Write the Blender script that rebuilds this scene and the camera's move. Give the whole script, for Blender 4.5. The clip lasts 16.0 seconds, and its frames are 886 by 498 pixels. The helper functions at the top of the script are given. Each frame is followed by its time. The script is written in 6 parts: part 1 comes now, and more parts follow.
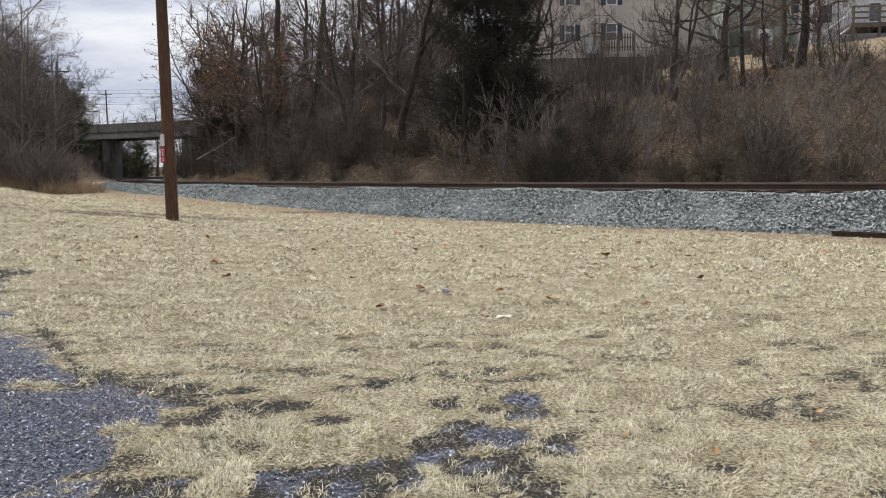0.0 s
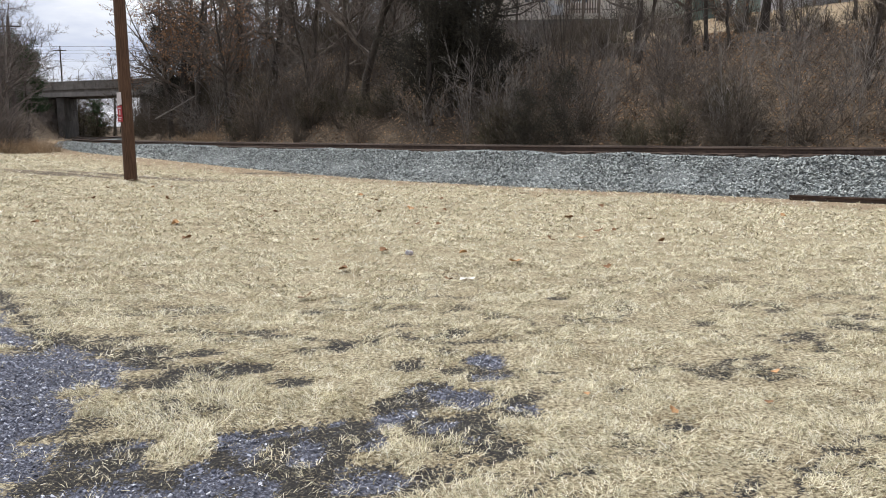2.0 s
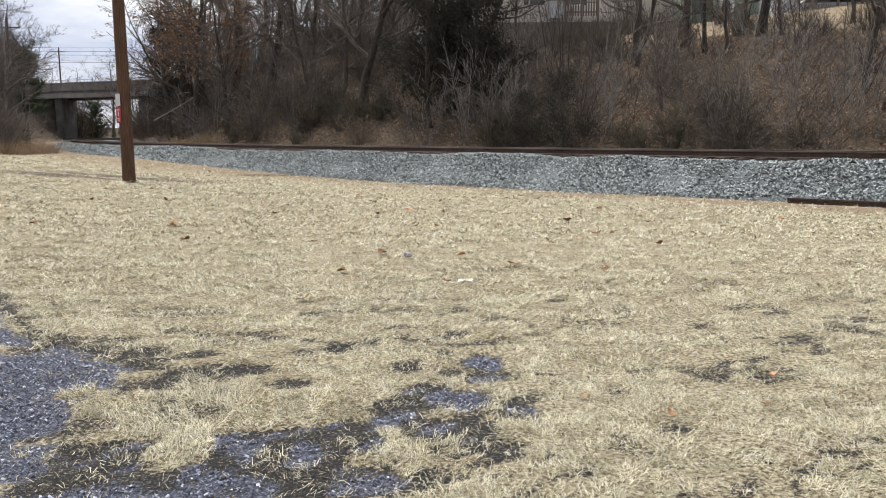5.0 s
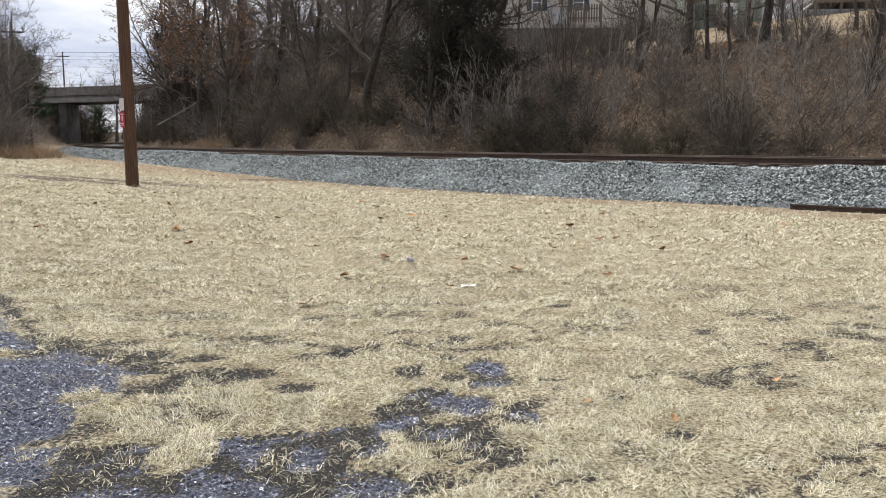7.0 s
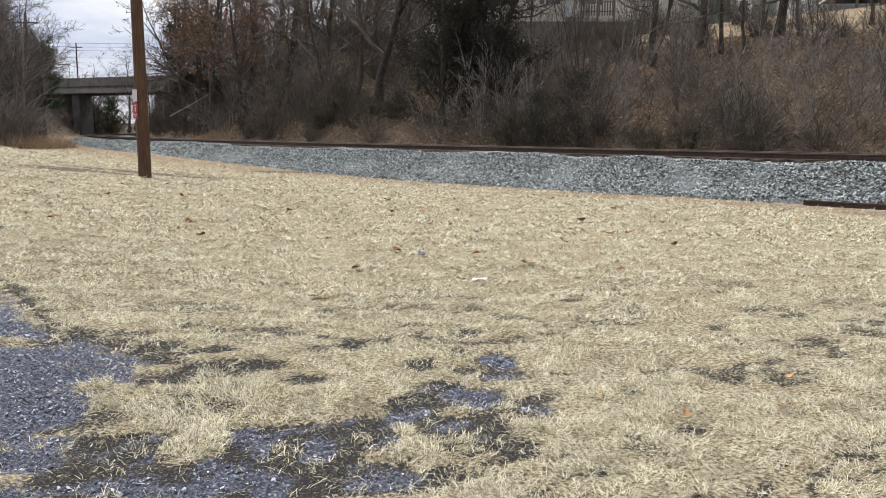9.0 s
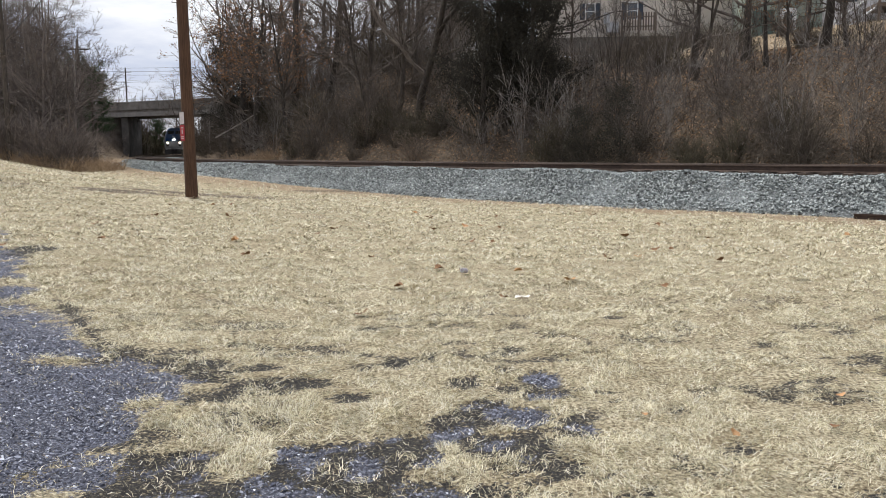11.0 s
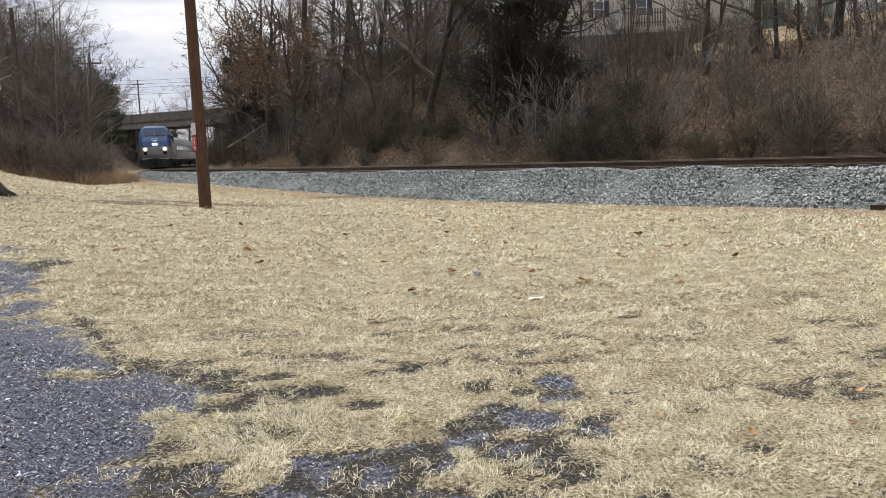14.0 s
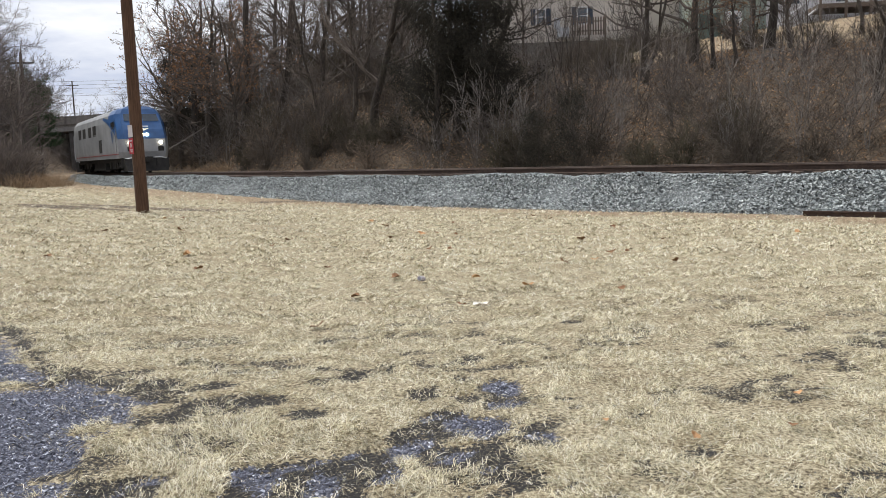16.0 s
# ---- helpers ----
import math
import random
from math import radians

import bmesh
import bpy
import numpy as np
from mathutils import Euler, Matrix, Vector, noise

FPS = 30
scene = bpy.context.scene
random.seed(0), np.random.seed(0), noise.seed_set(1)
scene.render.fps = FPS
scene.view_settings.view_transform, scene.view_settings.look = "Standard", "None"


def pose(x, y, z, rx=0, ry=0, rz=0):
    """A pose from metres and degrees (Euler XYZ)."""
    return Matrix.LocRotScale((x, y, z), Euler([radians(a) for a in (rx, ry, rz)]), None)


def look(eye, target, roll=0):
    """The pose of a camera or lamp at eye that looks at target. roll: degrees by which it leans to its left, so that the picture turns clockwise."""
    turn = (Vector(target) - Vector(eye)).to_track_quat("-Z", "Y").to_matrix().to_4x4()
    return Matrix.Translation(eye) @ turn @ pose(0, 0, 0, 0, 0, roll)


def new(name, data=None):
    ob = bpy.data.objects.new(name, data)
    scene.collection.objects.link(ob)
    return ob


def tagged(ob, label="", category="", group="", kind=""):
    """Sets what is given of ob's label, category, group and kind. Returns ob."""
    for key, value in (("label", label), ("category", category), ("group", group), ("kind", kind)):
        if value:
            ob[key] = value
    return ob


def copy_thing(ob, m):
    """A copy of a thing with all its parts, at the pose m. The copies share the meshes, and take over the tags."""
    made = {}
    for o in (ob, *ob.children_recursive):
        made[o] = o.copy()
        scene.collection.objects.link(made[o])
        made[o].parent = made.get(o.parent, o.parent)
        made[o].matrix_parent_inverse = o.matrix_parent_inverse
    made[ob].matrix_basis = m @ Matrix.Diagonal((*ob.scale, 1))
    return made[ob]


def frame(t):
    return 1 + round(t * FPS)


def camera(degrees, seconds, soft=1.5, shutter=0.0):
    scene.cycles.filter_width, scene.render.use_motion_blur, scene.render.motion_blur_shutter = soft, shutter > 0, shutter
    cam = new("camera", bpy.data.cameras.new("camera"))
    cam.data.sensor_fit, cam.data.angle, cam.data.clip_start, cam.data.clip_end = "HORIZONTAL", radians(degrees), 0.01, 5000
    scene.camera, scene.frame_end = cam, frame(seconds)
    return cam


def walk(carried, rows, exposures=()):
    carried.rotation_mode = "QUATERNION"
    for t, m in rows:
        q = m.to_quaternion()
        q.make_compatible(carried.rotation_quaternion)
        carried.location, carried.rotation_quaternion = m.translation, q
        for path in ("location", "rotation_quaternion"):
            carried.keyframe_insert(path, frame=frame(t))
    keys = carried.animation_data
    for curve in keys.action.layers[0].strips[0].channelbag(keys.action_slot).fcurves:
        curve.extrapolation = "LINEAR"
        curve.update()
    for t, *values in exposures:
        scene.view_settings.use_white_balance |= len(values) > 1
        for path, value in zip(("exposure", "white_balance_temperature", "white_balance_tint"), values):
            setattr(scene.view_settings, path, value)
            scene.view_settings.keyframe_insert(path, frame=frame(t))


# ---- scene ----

# ---------------------------------------------------------------- camera
cam = camera(56.0, 16.0, soft=0.9)
ROWS = [
    (0.0, 0.001, -0.019, 1.605, 84.58, 0.80, -0.08),
    (0.5, -0.005, -0.010, 1.601, 83.74, 0.47, -1.40),
    (1.0, -0.010, -0.000, 1.597, 82.48, 0.21, -2.21),
    (1.5, -0.003, 0.011, 1.593, 81.84, 0.27, -2.56),
    (2.0, 0.004, 0.007, 1.599, 81.97, 0.35, -2.53),
    (2.5, 0.002, 0.006, 1.598, 81.89, 0.42, -2.56),
    (3.0, -0.001, 0.004, 1.595, 81.77, 0.40, -2.65),
    (3.5, 0.003, 0.004, 1.594, 81.74, 0.48, -2.76),
    (4.0, 0.009, 0.007, 1.595, 81.79, 0.34, -2.79),
    (6.5, -0.005, -0.010, 1.596, 82.55, 0.05, -2.45),
    (7.0, -0.005, -0.009, 1.596, 82.49, 0.03, -2.45),
    (7.5, -0.006, -0.015, 1.594, 82.47, -0.03, -2.46),
    (8.0, -0.011, -0.013, 1.595, 82.46, -0.11, -2.32),
    (10.5, -0.020, -0.005, 1.594, 81.29, -0.13, 0.22),
    (11.0, -0.020, -0.017, 1.603, 83.21, 0.48, 1.13),
    (11.5, 0.006, -0.010, 1.617, 83.56, 2.87, 0.99),
    (12.0, 0.010, -0.012, 1.612, 83.44, 3.12, 1.99),
    (12.5, 0.011, -0.013, 1.606, 83.35, 1.98, 2.31),
    (13.0, -0.006, -0.027, 1.602, 82.91, 1.60, 3.23),
    (13.5, -0.002, -0.023, 1.600, 82.73, 0.81, 3.54),
    (14.0, 0.012, -0.001, 1.613, 83.40, 2.16, 1.97),
    (14.5, -0.001, 0.033, 1.599, 83.10, 1.61, 0.67),
    (15.0, -0.000, 0.049, 1.609, 82.92, 1.63, 1.10),
    (15.5, -0.003, 0.070, 1.606, 83.48, 0.81, -1.29),
    (16.0, 0.005, 0.072, 1.606, 83.62, 1.77, -1.89),
]
walk(cam, [(t, pose(x, y, z, rx, ry, rz)) for t, x, y, z, rx, ry, rz in ROWS],
     exposures=[(0.0, -0.12, 6500, 10), (1.5, 0.1, 6500, 10), (4.0, 0.12, 6500, 10), (8.0, 0.12, 6500, 10), (10.5, 0.1, 6500, 10), (11.5, 0.0, 6600, 10),
                (12.5, -0.08, 6850, 10), (13.5, 0.08, 6850, 10), (14.5, 0.0, 6600, 10), (16.0, 0.06, 6500, 10)])

# ---------------------------------------------------------------- light
SUN_EL, SUN_AZ = 58.0, -52.0
world = bpy.data.worlds.new("overcast_sky")
scene.world = world
world.use_nodes = True
wn, wl = world.node_tree.nodes, world.node_tree.links
wn.clear()
w_out = wn.new("ShaderNodeOutputWorld")
w_bg = wn.new("ShaderNodeBackground")
w_sky = wn.new("ShaderNodeTexSky")
w_sky.sky_type, w_sky.sun_disc = "NISHITA", False
w_sky.sun_elevation, w_sky.sun_rotation = radians(SUN_EL), radians(SUN_AZ)
w_dim = wn.new("ShaderNodeVectorMath")
w_dim.operation = "SCALE"
w_dim.inputs["Scale"].default_value = 0.10
w_co = wn.new("ShaderNodeTexCoord")
w_map = wn.new("ShaderNodeMapping")
w_map.inputs["Scale"].default_value = (2.2, 2.2, 9.0)
w_noise = wn.new("ShaderNodeTexNoise")
w_noise.inputs["Scale"].default_value, w_noise.inputs["Detail"].default_value = 1.6, 6.0
w_noise.inputs["Roughness"].default_value = 0.55
w_ramp = wn.new("ShaderNodeValToRGB")
w_ramp.color_ramp.elements[0].position, w_ramp.color_ramp.elements[0].color = 0.38, (0.56, 0.62, 0.80, 1)
w_ramp.color_ramp.elements[1].position, w_ramp.color_ramp.elements[1].color = 0.62, (1.09, 1.10, 1.14, 1)
w_mix = wn.new("ShaderNodeMix")
w_mix.data_type = "RGBA"
w_mix.inputs["Factor"].default_value = 0.9
wl.new(w_co.outputs["Generated"], w_map.inputs["Vector"])
wl.new(w_map.outputs["Vector"], w_noise.inputs["Vector"])
wl.new(w_noise.outputs["Fac"], w_ramp.inputs["Fac"])
wl.new(w_sky.outputs["Color"], w_dim.inputs[0])
wl.new(w_dim.outputs["Vector"], w_mix.inputs["A"])
wl.new(w_ramp.outputs["Color"], w_mix.inputs["B"])
wl.new(w_mix.outputs["Result"], w_bg.inputs["Color"])
w_bg.inputs["Strength"].default_value = 0.95
wl.new(w_bg.outputs["Background"], w_out.inputs["Surface"])

sun = new("sun", bpy.data.lights.new("sun", "SUN"))
sun.data.energy, sun.data.angle, sun.data.color = 4.0, radians(24), (1.0, 0.98, 0.92)
sun.matrix_world = look((60 * math.cos(radians(SUN_EL)) * math.sin(radians(SUN_AZ)), 60 * math.cos(radians(SUN_EL)) * math.cos(radians(SUN_AZ)), 60 * math.sin(radians(SUN_EL))), (0, 0, 0))


# ---------------------------------------------------------------- materials
def material(name, c1, c2=None, scale=8.0, rough=0.85, metal=0.0, bump=0.0, detail=5.0, vary=0.0, stretch=None,
             speck=None, emit=0.0, spec=0.3, lo=0.35, hi=0.65, scale2=None, island=0.0):
    """A node material: two tones mixed by noise at two scales, optional random tint, bump and specks."""
    m = bpy.data.materials.new(name)
    m.use_nodes = True
    n, l = m.node_tree.nodes, m.node_tree.links
    b = n["Principled BSDF"]
    b.inputs["Roughness"].default_value, b.inputs["Metallic"].default_value = rough, metal
    b.inputs["Specular IOR Level"].default_value = spec
    c2 = c2 or tuple(v * 0.8 for v in c1)
    co = n.new("ShaderNodeTexCoord")
    mp = n.new("ShaderNodeMapping")
    mp.inputs["Scale"].default_value = stretch or (1, 1, 1)
    l.new(co.outputs["Object"], mp.inputs["Vector"])
    no = n.new("ShaderNodeTexNoise")
    no.inputs["Scale"].default_value, no.inputs["Detail"].default_value = scale, detail
    no.inputs["Roughness"].default_value = 0.65
    l.new(mp.outputs["Vector"], no.inputs["Vector"])
    ra = n.new("ShaderNodeValToRGB")
    ra.color_ramp.elements[0].position, ra.color_ramp.elements[0].color = lo, (*c1, 1)
    ra.color_ramp.elements[1].position, ra.color_ramp.elements[1].color = hi, (*c2, 1)
    l.new(no.outputs["Fac"], ra.inputs["Fac"])
    col = ra.outputs["Color"]
    big = n.new("ShaderNodeTexNoise")
    big.inputs["Scale"].default_value, big.inputs["Detail"].default_value = scale2 or scale * 0.13, 3.0
    l.new(co.outputs["Object"], big.inputs["Vector"])
    hv = n.new("ShaderNodeHueSaturation")
    mr = n.new("ShaderNodeMapRange")
    mr.inputs["From Min"].default_value, mr.inputs["From Max"].default_value = 0.3, 0.7
    mr.inputs["To Min"].default_value, mr.inputs["To Max"].default_value = 0.82, 1.15
    l.new(big.outputs["Fac"], mr.inputs["Value"])
    l.new(mr.outputs["Result"], hv.inputs["Value"])
    l.new(col, hv.inputs["Color"])
    col = hv.outputs["Color"]
    if vary or island:
        if island:
            rnd = n.new("ShaderNodeNewGeometry").outputs["Random Per Island"]
        else:
            rnd = n.new("ShaderNodeObjectInfo").outputs["Random"]
        h2 = n.new("ShaderNodeHueSaturation")
        m2 = n.new("ShaderNodeMapRange")
        k = vary or island
        m2.inputs["To Min"].default_value, m2.inputs["To Max"].default_value = 1 - k, 1 + k
        l.new(rnd, m2.inputs["Value"])
        l.new(m2.outputs["Result"], h2.inputs["Value"])
        l.new(col, h2.inputs["Color"])
        col = h2.outputs["Color"]
    if speck:
        sp = n.new("ShaderNodeTexNoise")
        sp.inputs["Scale"].default_value, sp.inputs["Detail"].default_value = speck[1], 3.0
        l.new(co.outputs["Object"], sp.inputs["Vector"])
        sr = n.new("ShaderNodeMapRange")
        sr.inputs["From Min"].default_value, sr.inputs["From Max"].default_value = speck[2], speck[2] + 0.06
        l.new(sp.outputs["Fac"], sr.inputs["Value"])
        mx = n.new("ShaderNodeMix")
        mx.data_type = "RGBA"
        mx.inputs["B"].default_value = (*speck[0], 1)
        l.new(sr.outputs["Result"], mx.inputs["Factor"])
        l.new(col, mx.inputs["A"])
        col = mx.outputs["Result"]
    l.new(col, b.inputs["Base Color"])
    if bump:
        bu = n.new("ShaderNodeBump")
        bu.inputs["Strength"].default_value, bu.inputs["Distance"].default_value = bump, 0.03
        l.new(no.outputs["Fac"], bu.inputs["Height"])
        l.new(bu.outputs["Normal"], b.inputs["Normal"])
    if emit:
        b.inputs["Emission Color"].default_value = (*c1, 1)
        b.inputs["Emission Strength"].default_value = emit
    return m


BARK = material("dark_bark", (0.040, 0.033, 0.027), (0.100, 0.083, 0.069), 6, 0.95, bump=0.8, stretch=(3, 3, 0.6), vary=0.3)
TWIG = material("brown_twigs", (0.076, 0.061, 0.050), (0.165, 0.136, 0.114), 3, 0.95, island=0.35)
GREYTWIG = material("grey_twigs", (0.145, 0.126, 0.112), (0.265, 0.237, 0.213), 3, 0.95, island=0.3)
CANE = material("bramble_canes", (0.062, 0.051, 0.040), (0.135, 0.11, 0.086), 2, 0.95, island=0.45)
SHRUBBROWN = material("brown_shrub_twigs", (0.066, 0.053, 0.041), (0.150, 0.122, 0.094), 2, 0.95, island=0.4)
SHRUBOLIVE = material("olive_shrub_twigs", (0.050, 0.044, 0.028), (0.115, 0.098, 0.063), 2, 0.95, island=0.4)
SHRUBTAN = material("tan_shrub_twigs", (0.13, 0.098, 0.072), (0.25, 0.192, 0.145), 2, 0.95, island=0.4)
DRYWEED = material("dry_weeds", (0.27, 0.185, 0.11), (0.40, 0.30, 0.20), 2, 0.95, island=0.3)
NEEDLE = material("cedar_foliage", (0.024, 0.022, 0.016), (0.054, 0.047, 0.034), 4, 0.9, island=0.4)
PINE = material("pine_foliage", (0.035, 0.065, 0.03), (0.07, 0.11, 0.05), 4, 0.9, island=0.4)
DEADLEAF = material("dead_leaves", (0.20, 0.10, 0.05), (0.33, 0.19, 0.10), 5, 0.9, island=0.4)
LITTERLEAF = material("fallen_leaves", (0.25, 0.15, 0.08), (0.40, 0.27, 0.17), 5, 0.9, island=0.5)
ORANGELEAF = material("orange_leaf", (0.42, 0.21, 0.09), (0.54, 0.33, 0.17), 30, 0.8)
POLEWOOD = material("creosote_pole", (0.055, 0.029, 0.017), (0.115, 0.063, 0.037), 7, 0.85, bump=0.5, stretch=(6, 6, 0.35), scale2=1.2)
STEEL = material("galvanised_steel", (0.35, 0.35, 0.35), (0.25, 0.25, 0.25), 20, 0.5, 0.8)
RUST = material("rusty_rail", (0.05, 0.034, 0.027), (0.085, 0.056, 0.041), 9, 0.8, 0.1, bump=0.2)
RAILTOP = material("worn_railhead", (0.10, 0.08, 0.07), (0.075, 0.06, 0.05), 9, 0.75, 0.2)
TIE = material("weathered_tie", (0.05, 0.036, 0.028), (0.11, 0.082, 0.064), 6, 0.95, bump=0.5, stretch=(1, 6, 6), vary=0.3)
STONE = material("ballast_stone", (0.15, 0.168, 0.166), (0.385, 0.405, 0.395), 9, 0.85, island=0.75, bump=0.2)
BALLAST = material("ballast_bed", (0.05, 0.055, 0.057), (0.24, 0.255, 0.255), 22, 0.95, bump=1.0, detail=8)
CONCRETE = material("stained_concrete", (0.13, 0.118, 0.103), (0.215, 0.195, 0.172), 0.8, 0.9, bump=0.15, scale2=0.15)
CONCRETE2 = material("pale_concrete_beam", (0.19, 0.177, 0.16), (0.28, 0.26, 0.235), 0.7, 0.9, scale2=0.2)
# stained concrete; the deck's shade on the piers is put into its dark tone
PIERWALL = material("shaded_stained_concrete", (0.05, 0.047, 0.043), (0.12, 0.11, 0.10), 0.6, 0.9, bump=0.2)
OLDBARK = material("black_ridged_bark", (0.025, 0.021, 0.018), (0.07, 0.058, 0.05), 6, 0.95, bump=1.0, stretch=(4, 4, 0.5))
HAZETWIG = material("grey_brown_twigs", (0.105, 0.086, 0.074), (0.195, 0.164, 0.144), 2, 0.95, island=0.35)
ASPHALT = material("asphalt", (0.05, 0.05, 0.05), (0.07, 0.07, 0.07), 5, 0.9)
SIDING_TAN = material("tan_siding", (0.56, 0.50, 0.43), (0.60, 0.545, 0.475), 1.2, 0.7)
SIDING_GREEN = material("sage_siding", (0.30, 0.345, 0.29), (0.335, 0.38, 0.325), 1.2, 0.7)
SIDING_WHITE = material("white_siding", (0.62, 0.61, 0.62), (0.68, 0.67, 0.68), 1.2, 0.7)
WHITE = material("white_trim", (0.75, 0.75, 0.74), (0.8, 0.8, 0.79), 3, 0.6)
SHUTTER = material("slate_shutter", (0.045, 0.06, 0.085), (0.06, 0.075, 0.1), 3, 0.6)
ROOFING = material("asphalt_shingles", (0.09, 0.085, 0.08), (0.13, 0.12, 0.115), 6, 0.95)
GLASS = material("dark_glass", (0.03, 0.04, 0.05), (0.06, 0.075, 0.09), 0.7, 0.08, spec=0.8)
DECKWOOD = material("weathered_deck_wood", (0.13, 0.10, 0.08), (0.20, 0.16, 0.13), 4, 0.9, stretch=(1, 1, 4))
SHED = material("dark_green_panel", (0.10, 0.14, 0.12), (0.13, 0.17, 0.15), 2, 0.8)
GREYBOX = material("grey_meter_box", (0.42, 0.43, 0.44), (0.5, 0.5, 0.5), 4, 0.6)
BLUE = material("blue_locomotive_paint", (0.020, 0.075, 0.205), (0.031, 0.098, 0.25), 1.2, 0.35, spec=0.5, scale2=0.6)
SILVER = material("silver_grey_paint", (0.27, 0.275, 0.28), (0.36, 0.365, 0.37), 1.1, 0.45, 0.15, spec=0.5, scale2=0.5)
CARSILVER = material("stainless_car_side", (0.42, 0.43, 0.44), (0.52, 0.53, 0.54), 1.0, 0.38, 0.55, stretch=(0.3, 1, 5))
BLACK = material("grimy_black_metal", (0.018, 0.017, 0.016), (0.04, 0.036, 0.032), 3, 0.7)
REDSTRIPE = material("red_stripe", (0.33, 0.05, 0.05), (0.28, 0.06, 0.06), 3, 0.5)
LAMP = material("headlight_glow", (1.0, 0.88, 0.66), (1.0, 0.88, 0.66), 1, 0.3, emit=18.0)
SIGNRED = material("red_sign", (0.36, 0.03, 0.04), (0.40, 0.04, 0.05), 8, 0.5)
SIGNWHITE = material("faded_white_sign", (0.48, 0.44, 0.44), (0.56, 0.52, 0.52), 8, 0.5)
CANMETAL = material("crushed_can_metal", (0.62, 0.62, 0.66), (0.74, 0.74, 0.76), 12, 0.3, 0.7)
CANPRINT = material("printed_can_side", (0.28, 0.22, 0.28), (0.64, 0.60, 0.64), 30, 0.4, 0.3)
PAPER = material("white_litter", (0.7, 0.68, 0.63), (0.8, 0.78, 0.74), 20, 0.9)
WIREMAT = material("black_wire", (0.02, 0.02, 0.02), (0.03, 0.03, 0.03), 5, 0.6)
DIRTCLOD = material("dark_soil", (0.06, 0.045, 0.035), (0.10, 0.08, 0.06), 15, 0.95)
REDROOF = material("brick_red_shed", (0.30, 0.10, 0.06), (0.36, 0.13, 0.08), 2, 0.8)


def island_material(name, stops, rough=0.8, spec=0.25, scale=3.0, deep=0.75):
    """Every loose piece takes its own tone from a ramp; a slow noise adds patches."""
    m = bpy.data.materials.new(name)
    m.use_nodes = True
    n, l = m.node_tree.nodes, m.node_tree.links
    b = n["Principled BSDF"]
    b.inputs["Roughness"].default_value, b.inputs["Specular IOR Level"].default_value = rough, spec
    ra = n.new("ShaderNodeValToRGB")
    while len(ra.color_ramp.elements) < len(stops):
        ra.color_ramp.elements.new(0.5)
    for e, (pos, c) in zip(ra.color_ramp.elements, stops):
        e.position, e.color = pos, (*c, 1)
    l.new(n.new("ShaderNodeNewGeometry").outputs["Random Per Island"], ra.inputs["Fac"])
    co = n.new("ShaderNodeTexCoord")
    no = n.new("ShaderNodeTexNoise")
    no.inputs["Scale"].default_value, no.inputs["Detail"].default_value = scale, 6.0
    l.new(co.outputs["Object"], no.inputs["Vector"])
    mr = n.new("ShaderNodeMapRange")
    mr.inputs["From Min"].default_value, mr.inputs["From Max"].default_value = 0.32, 0.62
    mr.inputs["To Min"].default_value, mr.inputs["To Max"].default_value = deep, 1.0
    l.new(no.outputs["Fac"], mr.inputs["Value"])
    hv = n.new("ShaderNodeHueSaturation")
    l.new(ra.outputs["Color"], hv.inputs["Color"])
    l.new(mr.outputs["Result"], hv.inputs["Value"])
    l.new(hv.outputs["Color"], b.inputs["Base Color"])
    return m


BLADE = island_material("straw_grass", [(0.0, (0.17, 0.13, 0.09)), (0.14, (0.34, 0.285, 0.195)), (0.24, (0.34, 0.335, 0.205)), (0.34, (0.61, 0.545, 0.365)), (0.62, (0.79, 0.72, 0.515)), (0.85, (0.89, 0.83, 0.64)), (1.0, (0.94, 0.90, 0.79))], 0.8, 0.25, 5.0, 0.70)
CHIP = island_material("driveway_chips", [(0.0, (0.06, 0.064, 0.083)), (0.45, (0.135, 0.143, 0.185)), (0.78, (0.23, 0.243, 0.31)), (0.90, (0.42, 0.44, 0.52)), (1.0, (0.75, 0.77, 0.84))], 0.6, 0.4, 2.0, 0.7)


